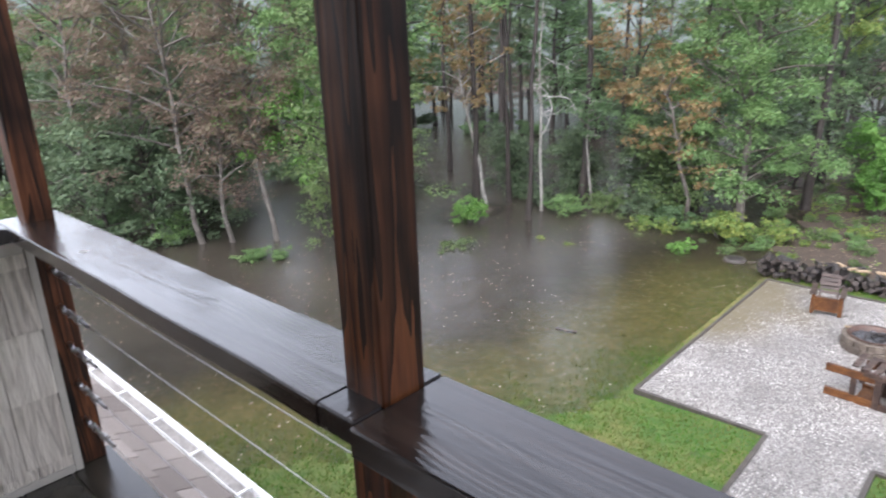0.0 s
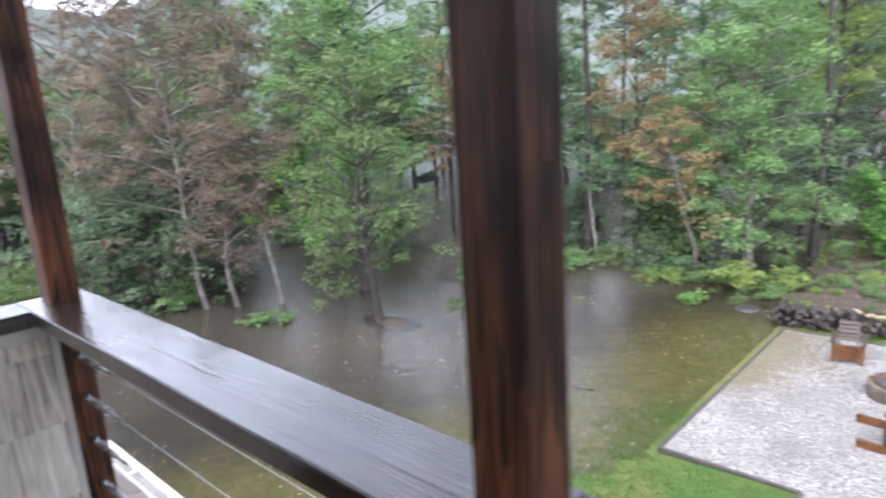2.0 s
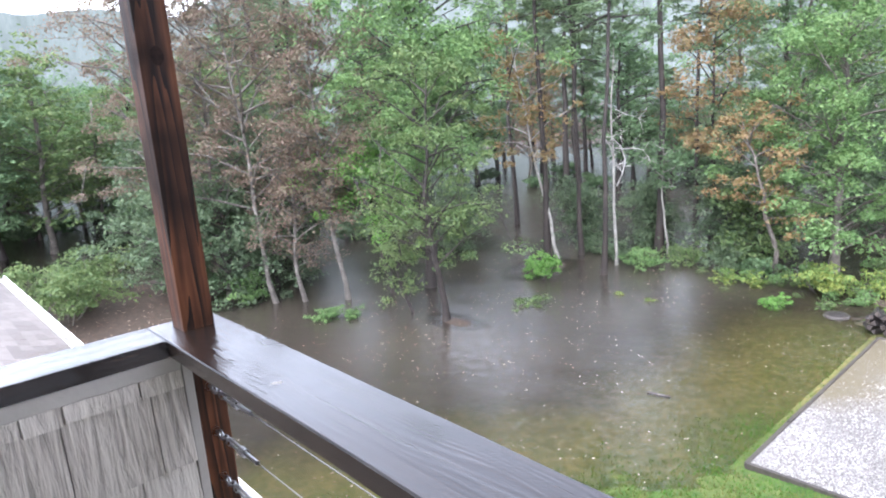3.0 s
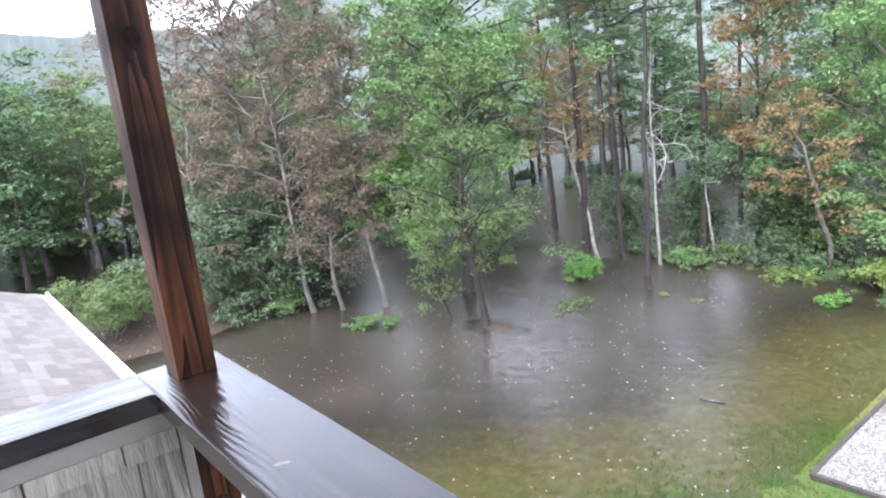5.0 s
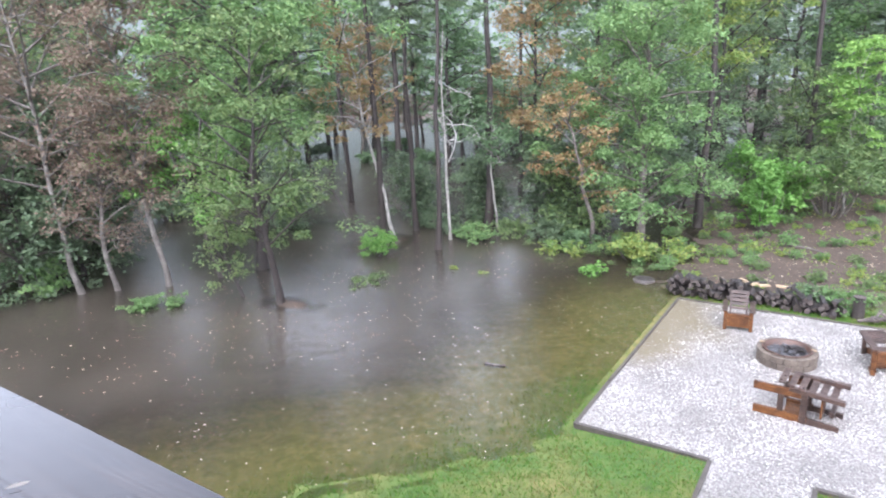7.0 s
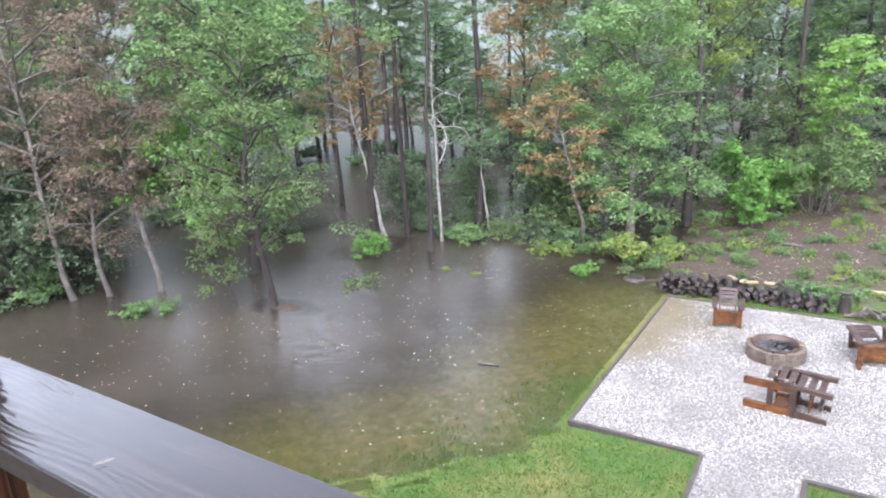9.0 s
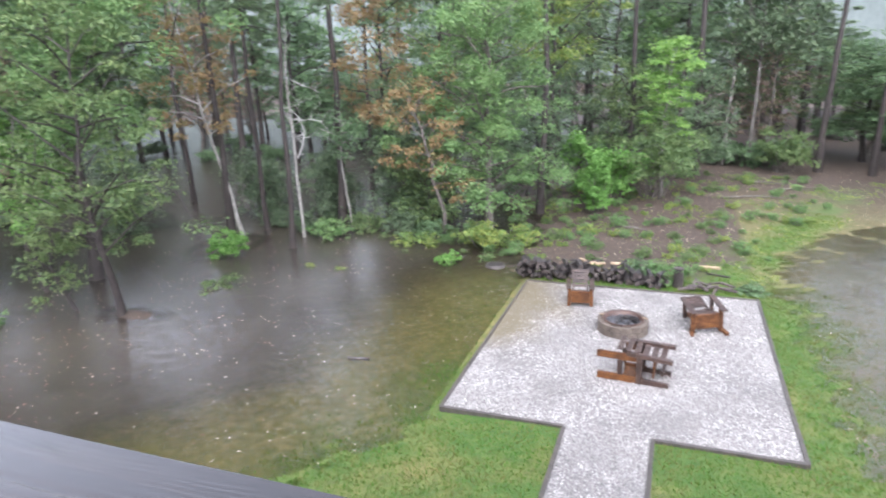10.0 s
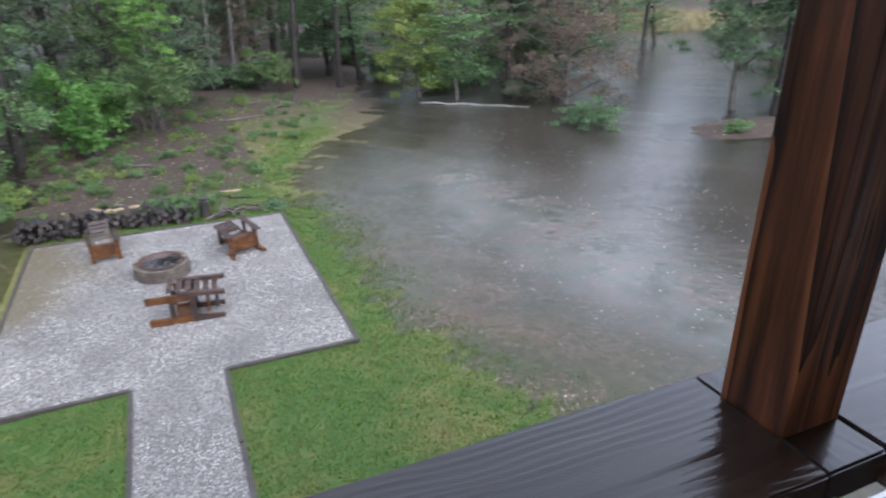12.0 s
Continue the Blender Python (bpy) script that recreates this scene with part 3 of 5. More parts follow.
def porch():
    deck = thing("deck", 0, 0, 0, "wet dark wooden porch deck boards", "deck", kind="structure")
    y = 0.25
    while y > -2.3:
        part("deck_board", box(-1.2, 6.0, y - 0.138, y, DECK - 0.03, DECK, 0.004), M["deck"], deck)
        y -= 0.144
    part("rim_joist", box(-1.2, 6.0, 0.2, 0.235, DECK - 0.25, DECK - 0.032, 0.003), M["deck"], deck)
    ceiling = part("ceiling", box(-1.5, 6.2, -2.6, 0.4, 7.15, 7.3, 0.0), M["house"])
    tagged(ceiling, "plain painted porch ceiling", "ceiling", kind="structure")
    wall = part("wall_house", box(-1.5, 6.2, -2.6, -2.4, 3.2, 7.15, 0.0), M["house"])
    tagged(wall, "plain greige house wall behind the porch", "wall", kind="structure")
    under = part("wall_lower", box(-14.2, 6.2, -0.45, -0.25, -0.3, 3.5, 0.0), M["house"])
    tagged(under, "plain greige lower house wall", "wall", kind="structure")

    beam = part("porch_beam", box(-1.3, 6.2, 0.13, 0.24, 6.93, 7.15, 0.004), M["post"])
    tagged(beam, "dark stained beam on the porch posts", "beam", kind="structure")
    for x0, lab in ((-1.222, "reddish-brown stained corner post with a dark knot"), (0.351, "reddish-brown stained wooden porch post on the railing"),
                    (4.2, "reddish-brown stained wooden porch post on the railing")):
        t = thing("porch_post", x0, 0.146, DECK, lab, "post", "porch posts")
        bm = box(0, 0.079, 0, 0.078, 0, 6.93 - DECK, 0.003)
        part("shaft", bm, M["post"], t)
        if x0 < 0:
            knot = bmesh.new()
            bmesh.ops.create_circle(knot, cap_ends=True, segments=16, radius=0.019, matrix=pose(0.0798, 0.04, 1.485, 90, 0, 90) @ Matrix.Diagonal((0.8, 1.15, 1, 1)))
            part("knot", knot, M["knot"], t, "dark round knot")

    rail = thing("handrail", 0, 0, RAIL, "wet dark wooden handrail boards along the porch", "railing")

    def board(x0, x1, y0, y1, thick, mat, name="rail_board"):
        """A rail board with gently uneven edges."""
        bm = box(x0, x1, y0, y1, -thick, 0.0, 0.0)
        long_x = (x1 - x0) > (y1 - y0)
        cuts = 24 if max(x1 - x0, y1 - y0) > 0.4 else 2
        es = [e for e in bm.edges if abs((e.verts[0].co - e.verts[1].co)[0 if long_x else 1]) > 0.05]
        bmesh.ops.subdivide_edges(bm, edges=es, cuts=cuts)
        bmesh.ops.bevel(bm, geom=[e for e in bm.edges if e.is_manifold and e.calc_face_angle(0) > 1.0], offset=0.0028, segments=2, affect="EDGES")
        for v in bm.verts:
            w = noise.noise(Vector((v.co.x * 3, v.co.y * 3, v.co.z * 8)))
            v.co += Vector((0 if long_x else w * 0.003, w * 0.003 if long_x else 0, w * 0.0012))
        return part(name, bm, mat, rail)

    board(-1.262, 0.3505, 0.094, 0.262, 0.042, M["rail"])
    board(-1.262, -1.110, -2.38, 0.0935, 0.042, M["rail_y"])
    board(0.3512, 0.4308, 0.094, 0.262, 0.040, M["rail_y"], "rail_block")
    board(0.4325, 4.2, 0.084, 0.262, 0.045, M["rail"])

    # steel cables with their turnbuckles
    group = "steel railing cables"
    for z in (5.17, 5.045, 4.915, 4.78, 4.645):
        c = thing("railing_cable", -1.143, 0.185, z, "thin steel railing cable with a chrome turnbuckle", "cable", group)

        def rod(name, x0, x1, r, sides=8, rr=None, z0=0.0, dy=0.0, under=None):
            k = 6
            xs = np.linspace(x0, x1, k)
            v, f = tube(np.stack([xs, np.full(k, dy), np.full(k, z0)], 1), rr if rr is not None else np.full(k, r), sides)
            return part(name, from_arrays(name, v, f, M["steel"], True), None, under or c)

        def loop(name, x, rad, thick, flat):
            a = np.linspace(0, 2 * np.pi, 15)
            p = np.stack([x + rad * 1.25 * np.cos(a), rad * np.sin(a) * (0 if flat else 1), rad * np.sin(a) * (1 if flat else 0)], 1)
            v, f = tube(p, np.full(15, thick), 6)
            return part(name, from_arrays(name, v, f, M["steel"], True), None, c)

        eye = loop("eye_screw", 0.031, 0.0105, 0.0032, True)
        rod("screw", 0, 0.02, 0.004, under=eye)
        rod("washer", 0.0005, 0.004, 0.011, 10, under=eye)
        jaw = loop("jaw", 0.052, 0.0085, 0.003, False)
        rod("threaded_rod", 0.06, 0.088, 0.0032, under=jaw)
        body = rod("turnbuckle", 0.082, 0.092, 0.0105)
        for d in (-0.0075, 0.0075):
            rod("turnbuckle_bar", 0.085, 0.15, 0.0033, 6, None, d, under=body)
        rod("collar", 0.146, 0.157, 0.0105, under=body)
        rod("nut", 0.16, 0.172, 0.0115, 6, under=body)
        rod("swage_sleeve", 0.172, 0.235, 0.0055)
        rod("cable_wire", 0.23, 5.2, 0.0011, 6)

    # half wall with shingle siding under the side rail
    side = thing("side_wall", -1.13, 0, DECK, "greige cedar-look shingle siding on a porch half wall", "wall", kind="structure")
    part("wall_core", box(-0.105, -0.012, -2.38, 0.143, -0.2, 5.278 - DECK, 0.002), M["trim"], side)
    part("top_trim", box(-0.012, 0.012, -2.38, 0.118, 5.243 - DECK, 5.281 - DECK, 0.003), M["trim"], side)
    part("corner_trim", box(-0.012, 0.014, 0.119, 0.142, 0.002, 5.281 - DECK, 0.003), M["trim"], side)
    part("base_trim", box(-0.012, 0.014, -2.38, 0.118, 0.002, 0.03, 0.003), M["trim"], side)
    rng = random.Random(4)
    rows = [5.243, 5.2, 5.0, 4.79, 4.56, 4.52]
    for a, b in zip(rows[:-1], rows[1:]):
        y = 0.117
        while y > -2.3:
            w = rng.choice((0.08, 0.1, 0.13, 0.16, 0.19))
            drop = rng.uniform(-0.004, 0.004)
            bm = box(-0.0, 0.009, y - w + 0.0025, y, b - DECK + drop + 0.002, a - DECK + 0.004, 0.002)
            for v in bm.verts:
                if v.co.x > 0.004:
                    v.co.x += 0.017 * (a - DECK - v.co.z) / max(0.12, a - b) + 0.001 * math.sin(v.co.y * 400)
            part("shingle", bm, M["siding"], side)
            y -= w


porch()

# the lower roof with its gutter


def lower_roof():
    rise = 0.377
    eave_y, eave_z = 1.12, 3.21
    roof = thing("lower_roof", 0, eave_y, eave_z, "wet brown asphalt shingle roof below the porch", "roof", kind="structure")
    tilt = pose(0, 0, 0, -math.degrees(math.atan(rise)), 0, 0)

    def panel(name, x0, x1, up):
        return part(name, box(x0, x1, -up, 0, -0.12, -0.006, 0.003, None, tilt), M["roof"], roof)

    panel("roof_deck", -14.4, -1.4, 6.0)
    panel("roof_deck", -1.395, 7.0, 1.45)
    rng = random.Random(9)
    tab_w, expo = 0.305, 0.142
    protos = []
    for i in range(4):
        bm = box(0.003, tab_w - 0.004, -expo - 0.02, 0, 0, 0.006, 0.0)
        for v in bm.verts:
            v.co.z += 0.006 * (v.co.y + expo) / expo + rng.uniform(-0.0008, 0.0008)
            if v.co.y > -0.01:
                v.co.y += rng.uniform(-0.004, 0.004)
        me = bpy.data.meshes.new("shingle")
        bm.to_mesh(me)
        bm.free()
        me.materials.append(M["roof"])
        protos.append(me)
    vs, fs, o = [], [], 0
    for r in range(42):
        off = 0.15 * (r % 2) + 0.05 * (r % 3)
        for c in range(72):
            x = -14.4 + c * tab_w - off
            if (x < -14.4 or x > 6.5) or (x > -1.75 and r > 9):
                continue
            m = tilt @ Matrix.Translation((x, -r * expo, 0.0))
            if -5.2 < x < -0.6 and r < 11:
                ob = new("shingle", protos[(r * 7 + c) % 4])
                ob.parent, ob.matrix_basis = roof, m
                continue
            for p in protos[(r * 7 + c) % 4].polygons:
                fs.append([o + i for i in p.vertices])
            co = [m @ v.co for v in protos[(r * 7 + c) % 4].vertices]
            vs += [tuple(v) for v in co]
            o += len(co)
    tagged(part("far_shingles", from_arrays("far_shingles", vs, np.array(fs), M["roof"]), None, roof), kind="stuff")
    part("fascia", box(-14.4, 7.0, 0.002, 0.025, -0.2, -0.02, 0.002), M["gutter"], roof)

    g = thing("gutter", 0, eave_y + 0.03, eave_z, "white metal rain gutter along the eave", "gutter", kind="structure")
    prof = [(0.0, 0.0), (0.0, -0.1), (0.075, -0.1), (0.095, -0.06), (0.1, -0.012), (0.125, -0.004), (0.125, 0.006), (0.096, 0.004), (0.092, -0.058), (0.072, -0.095), (0.004, -0.095), (0.004, 0.0)]
    k = len(prof)
    v = [(x, y, z) for x in (-14.45, 7.0) for y, z in prof]
    f = [[i, (i + 1) % k, k + (i + 1) % k, k + i] for i in range(k)]
    part("trough", from_arrays("trough", v, [np.array(f), np.array([list(range(k)), list(range(2 * k - 1, k - 1, -1))])], M["gutter"]), None, g)
    # flat strip just under the rim, darker than the gutter metal
    part("wet_bed", box(-14.4, 6.9, 0.006, 0.091, -0.05, -0.03, 0.0), M["gutter_in"], g, "grey-brown strip along the gutter trough")
    x = -14.0
    while x < 6.5:
        part("bracket", box(x, x + 0.018, -0.01, 0.12, -0.004, 0.008, 0.002), M["gutter"], g)
        x += 0.62


lower_roof()

# the gravel patio
PX0, PX1, PY0, PY1, JX0, JX1 = -3.42, 2.25, 9.02, 15.93, -1.28, 0.095


def in_patio(x, y, edge=0.0):
    a = (x > PX0 + edge) & (x < PX1 - edge) & (y > PY0 + edge) & (y < PY1 - edge)
    return a | ((x > JX0 + edge) & (x < JX1 - edge) & (y > 1.0) & (y < PY0 + 0.5))


def patio():
    def bed(name, x0, x1, y0, y1):
        n = 40
        gx, gy = np.meshgrid(np.linspace(x0, x1, n), np.linspace(y0, y1, n), indexing="ij")
        x, y = gx.ravel(), gy.ravel()
        i, j = np.meshgrid(np.arange(n - 1), np.arange(n - 1), indexing="ij")
        q = np.stack([i * n + j, (i + 1) * n + j, (i + 1) * n + j + 1, i * n + j + 1], -1).reshape(-1, 4)
        me = from_arrays(name, np.stack([x, y, 0.015 + 0.008 * field(x, y, 2.2, 1)], 1), q, M["gravel"], True)
        soil = smooth(2.3, 0.5, (x - PX0) + 0.3 * np.abs(PY1 - 1.6 - y) + 0.5 * field(x, y, 2.0, 4)) * smooth(11.0, 12.5, y)
        me.attributes.new("soil", "FLOAT", "POINT").data.foreach_set("value", (0.85 * soil).astype(np.float32))
        return tagged(new(name, me), "white gravel patio bed, wet, with darker patches", "gravel", kind="structure")

    bed("pavement", PX0, PX1, PY0, PY1)
    bed("path", JX0, JX1, 1.2, PY0 - 0.001)
    rng = np.random.RandomState(12)
    n = 60000
    x, y = rng.uniform(PX0, PX1, n), rng.uniform(2.0, PY1, n)
    keep = in_patio(x, y, 0.06) & (rng.uniform(size=n) > 0.92 * smooth(2.1, 0.6, (x - PX0) + 0.3 * np.abs(PY1 - 1.6 - y)) * (y > 11.5))
    x, y = x[keep], y[keep]
    k = len(x)
    octa = np.array([(1, 0, 0), (-1, 0, 0), (0, 1, 0), (0, -1, 0), (0, 0, 1), (0, 0, -1.0)])
    tri = np.array([(0, 2, 4), (2, 1, 4), (1, 3, 4), (3, 0, 4), (2, 0, 5), (1, 2, 5), (3, 1, 5), (0, 3, 5)])
    sz = rng.uniform(0.007, 0.018, (k, 1, 3)) * np.array([1, 1, 0.7])
    a = rng.uniform(0, 6.28, k)
    ca, sa = np.cos(a), np.sin(a)
    o = octa[None] * sz + rng.normal(scale=0.003, size=(k, 6, 3))
    v = np.stack([o[..., 0] * ca[:, None] - o[..., 1] * sa[:, None] + x[:, None], o[..., 0] * sa[:, None] + o[..., 1] * ca[:, None] + y[:, None],
                  o[..., 2] + 0.022], -1).reshape(-1, 3)
    f = (np.arange(k)[:, None, None] * 6 + tri[None]).reshape(-1, 3)
    tagged(new("gravel_stones", from_arrays("gravel_stones", v, f, M["stone_white"])), "loose white gravel stones", "gravel", kind="stuff")

    edge = thing("lawn_edging", 0, 0, 0, "dark timber edging round the gravel patio", "edging")
    r = random.Random(5)

    def run(x0, y0, x1, y1):
        d = math.hypot(x1 - x0, y1 - y0)
        k = max(1, round(d / 1.9))
        for i in range(k):
            a, b = i / k, (i + 1) / k
            mx, my = x0 + (x1 - x0) * (a + b) / 2, y0 + (y1 - y0) * (a + b) / 2
            ln = d / k
            m = pose(mx, my, r.uniform(-0.006, 0.006), 0, r.uniform(-0.3, 0.3), math.degrees(math.atan2(y1 - y0, x1 - x0)) + r.uniform(-0.4, 0.4))
            part("timber", box(-ln / 2, ln / 2 - 0.008, -0.034, 0.034, -0.08, 0.04, 0.008, None, m), M["edging"], edge)

    run(PX0, PY0, JX0, PY0), run(JX1, PY0, PX1, PY0), run(PX0, PY0, PX0, PY1), run(PX1, PY0, PX1, PY1)
    run(PX0, PY1, PX1, PY1), run(JX0, 1.5, JX0, PY0), run(JX1, 1.5, JX1, PY0)


patio()


def fire_pit(x, y):
    t = thing("fire_pit", x, y, 0.02, "round stone fire pit with a rusty steel ring and wet ash", "fire pit")
    r = random.Random(2)
    for row in range(2):
        n = 14
        for i in range(n):
            a0, a1 = (i + 0.5 * row) / n * 2 * math.pi, (i + 0.5 * row + 0.965) / n * 2 * math.pi
            bm = bmesh.new()
            vs = []
            for z in (row * 0.135, row * 0.135 + 0.13 + r.uniform(-0.004, 0.003)):
                for rad, aa in ((0.41, a0), (0.54, a0), (0.548, (a0 + a1) / 2), (0.54, a1), (0.41, a1), (0.405, (a0 + a1) / 2)):
                    vs.append(bm.verts.new((rad * math.cos(aa), rad * math.sin(aa), z)))
            bm.faces.new(vs[5::-1]), bm.faces.new(vs[6:])
            for k in range(6):
                bm.faces.new((vs[k], vs[(k + 1) % 6], vs[6 + (k + 1) % 6], vs[6 + k]))
            bmesh.ops.bevel(bm, geom=bm.edges[:], offset=0.008, segments=1, affect="EDGES")
            part("stone_block", bm, M["pit_stone"], t)
    a = np.linspace(0, 2 * np.pi, 33)
    prof = [(0.40, 0.02), (0.40, 0.285), (0.455, 0.292), (0.455, 0.284), (0.392, 0.278), (0.392, 0.02)]
    v = np.concatenate([np.stack([p * np.cos(a), p * np.sin(a), np.full(33, z)], 1) for p, z in prof])
    q = np.concatenate([np.stack([np.arange(32) + 33 * s, np.arange(32) + 33 * s + 1, np.arange(32) + 33 * (s + 1) + 1, np.arange(32) + 33 * (s + 1)], 1) for s in range(5)])
    part("steel_ring", from_arrays("steel_ring", v, q, M["pit_steel"], True), None, t, "rusty steel ring")
    bm = bmesh.new()
    bmesh.ops.create_grid(bm, x_segments=24, y_segments=24, size=0.4)
    bmesh.ops.delete(bm, geom=[v for v in bm.verts if v.co.length > 0.4], context="VERTS")
    for v in bm.verts:
        v.co.z = 0.2 + 0.05 * noise.noise(v.co * 6) + 0.03 * noise.noise(v.co * 17)
    part("ash_bed", bm, M["ash"], t, "black wet ash and coals")
    for i in range(7):
        m = pose(r.uniform(-0.22, 0.22), r.uniform(-0.22, 0.22), 0.24, r.uniform(-15, 15), r.uniform(-15, 15), r.uniform(0, 180))
        part("charred_stick", box(-0.13, 0.13, -0.025, 0.025, -0.02, 0.025, 0.01, None, m), M["log_bark"], t)
    for px, py in ((-0.47, 0.12), (0.45, 0.1)):
        part("pale_chip", box(px - 0.05, px + 0.05, py - 0.02, py + 0.02, 0.27, 0.295, 0.006), M["fresh_wood"], t, "pale wood chip on the rim")
    return t


fire_pit(-0.7, 13.25)


def chair(label, back=-22.0):
    """A heavy low slatted garden chair; it faces -y, its feet at z = 0. back: the tilt of its backrest."""
    t = thing("garden_chair", 0, 0, 0, label, "chair", "chairs round the fire pit")
    w = 0.31
    hinge = pose(0, 0.14, 0.31, back, 0, 0)
    for s in (-1, 1):
        part("front_leg", box(s * w - 0.045, s * w + 0.045, -0.36, -0.30, 0, 0.56, 0.006), M["chair"], t)
        part("stringer", box(s * 0.245 - 0.018, s * 0.245 + 0.018, -0.34, 0.62, -0.06, 0.06, 0.006, None, pose(0, 0, 0.28, -21, 0, 0)), M["chair"], t)
        part("arm_post", box(s * w - 0.04, s * w + 0.04, 0.24, 0.29, 0.1, 0.56, 0.006), M["chair_dark"], t)
        part("armrest", box(s * (w + 0.02) - 0.065, s * (w + 0.02) + 0.065, -0.5, 0.36, 0.562, 0.592, 0.006), M["chair_dark"], t)
        part("back_post", box(s * 0.2 - 0.025, s * 0.2 + 0.025, -0.02, 0.03, 0, 0.6, 0.005, None, hinge), M["chair_dark"], t)
    part("front_apron", box(-0.262, 0.262, -0.355, -0.325, 0.10, 0.41, 0.004), M["chair"], t, "orange cedar front panel")
    part("under_board", box(-0.22, 0.22, -0.29, 0.1, 0.27, 0.295, 0.004), M["chair"], t)
    part("front_rail", box(-0.262, 0.262, -0.37, -0.30, 0.412, 0.452, 0.006), M["chair"], t)
    for i in range(5):
        y = -0.29 + i * 0.098
        part("seat_slat", box(-0.26, 0.26, y, y + 0.075, 0.405 - i * 0.032, 0.428 - i * 0.032, 0.005), M["chair_dark"], t)
    for i in range(5):
        z = 0.10 + i * 0.108
        part("back_slat", box(-0.19, 0.19, -0.045, -0.022, z, z + 0.085, 0.005, None, hinge), M["chair_dark"], t)
    return t


first = chair("cedar garden chair standing upright on the gravel")
first.matrix_basis = pose(-1.83, 14.68, 0.03, 0, 0, 9) @ Matrix.Scale(0.84, 4)
tipped = chair("cedar garden chair with its slatted back fallen flat", -86.0)
for side in (-0.27, 0.27):
    part("foot", box(side - 0.04, side + 0.04, -0.62, -0.25, -0.01, 0.07, 0.012, None, pose(0, 0, 0, 0, 0, side * 40)), M["chair"], tipped)
tipped.matrix_basis = pose(0.93, 13.9, 0.05, 4, -5, 17) @ Matrix.Scale(0.95, 4)


def toppled_chair(x, y, turn):
    """The same kind of chair lying on its front: legs along the ground, slatted back on top."""
    t = thing("garden_chair", x, y, 0.015, "cedar garden chair fallen on its front before the fire pit", "chair", "chairs round the fire pit")
    t.rotation_euler.z = radians(turn)
    for v in (0.0, 0.52):
        part("front_leg", box(0.0 if v < 0.1 else 0.42, 0.82, v - 0.03, v + 0.03, 0.0, 0.13, 0.007), M["chair"], t)
        part("stringer", box(-0.02 if v < 0.1 else 0.42, 0.76, v - 0.028, v + 0.028, 0.43, 0.56, 0.007), M["chair"], t)
        part("arm_post", box(0.36, 0.45, v - 0.024, v + 0.024, 0.13, 0.43, 0.005), M["chair_dark"], t)
        part("armrest", box(0.70, 0.80, v - 0.045, v + 0.045, 0.0, 0.58, 0.006), M["chair_dark"], t)
        part("arm_board", box(0.80, 1.27, v - 0.03, v + 0.03, -0.05, 0.06, 0.006, None, pose(0, 0, 0.09, 0, 3, 0)), M["chair_dark"], t)
        part("back_post", box(0.52, 1.32, v - 0.05, v + 0.05, -0.03, 0.04, 0.006, None, pose(0, 0, 0.60, 0, 4 if v < 0.1 else 1, 0)), M["chair_dark"], t)
    part("under_board", box(0.98, 1.01, 0.05, 0.47, 0.12, 0.5, 0.004), M["chair"], t, "orange cedar under panel")
    part("front_apron", box(0.45, 0.72, 0.04, 0.48, 0.06, 0.09, 0.004), M["chair"], t)
    part("cross_rail", box(1.12, 1.18, 0.03, 0.49, 0.2, 0.29, 0.005), M["chair_dark"], t)
    for i in range(6):
        a = 0.3 + i * 0.15
        part("back_slat", box(a, a + 0.105, -0.03, 0.56, 0.61, 0.635, 0.005, None, pose(0, 0, 0.05 - 0.012 * i, 0, 4, 0)), M["chair_dark"], t)
    return t


toppled_chair(-0.97, 10.92, -5)

# the woodpile behind the patio


def woodpile():
    t = thing("woodpile", -1.75, 16.45, 0.0, "low stack of dark wet split firewood", "woodpile")
    r = random.Random(8)
    protos = []
    for i in range(7):
        bm = bmesh.new()
        sides = r.choice((3, 4, 5, 7))
        rad = [r.uniform(0.06, 0.095) for _ in range(sides)]
        rings = []
        for y in (-0.2, -0.05, 0.1, 0.2):
            rings.append([bm.verts.new((rad[k] * math.cos(6.283 * k / sides) + r.uniform(-0.008, 0.008), y, rad[k] * math.sin(6.283 * k / sides) + r.uniform(-0.008, 0.008))) for k in range(sides)])
        for a, b in zip(rings[:-1], rings[1:]):
            for k in range(sides):
                bm.faces.new((a[k], a[(k + 1) % sides], b[(k + 1) % sides], b[k]))
        e0, e1 = bm.faces.new(rings[0][::-1]), bm.faces.new(rings[-1])
        e0.material_index = e1.material_index = 1
        bmesh.ops.recalc_face_normals(bm, faces=bm.faces)
        me = bpy.data.meshes.new("log")
        bm.to_mesh(me)
        bm.free()
        me.materials.append(M["log_bark"]), me.materials.append(M["log_end"])
        protos.append(me)
    for row in range(4):
        x = -2.05 + 0.07 * (row % 2) + row * 0.04
        while x < 2.0 - row * 0.03:
            top = 4 if x < -0.2 else 3
            if row < top and not (row == top - 1 and r.random() < 0.3):
                ob = new("log", protos[r.randrange(7)])
                ob.parent = t
                ob.matrix_basis = pose(x, r.uniform(-0.13, 0.1) + 0.02 * row, 0.07 + row * 0.12 + r.uniform(-0.02, 0.03), r.uniform(-14, 14), r.uniform(0, 360), r.uniform(-32, 32))
            x += r.uniform(0.12, 0.155)
    for i in range(9):
        m = pose(r.uniform(-0.5, 1.5), r.uniform(-0.1, 0.2), 0.5, r.uniform(-8, 8), r.uniform(-8, 8), r.uniform(-80, 80))
        part("split_piece", box(-0.15, 0.15, -0.04, 0.04, -0.02, 0.03, 0.01, None, m), M["fresh_wood"] if i % 2 else M["log_bark"], t)


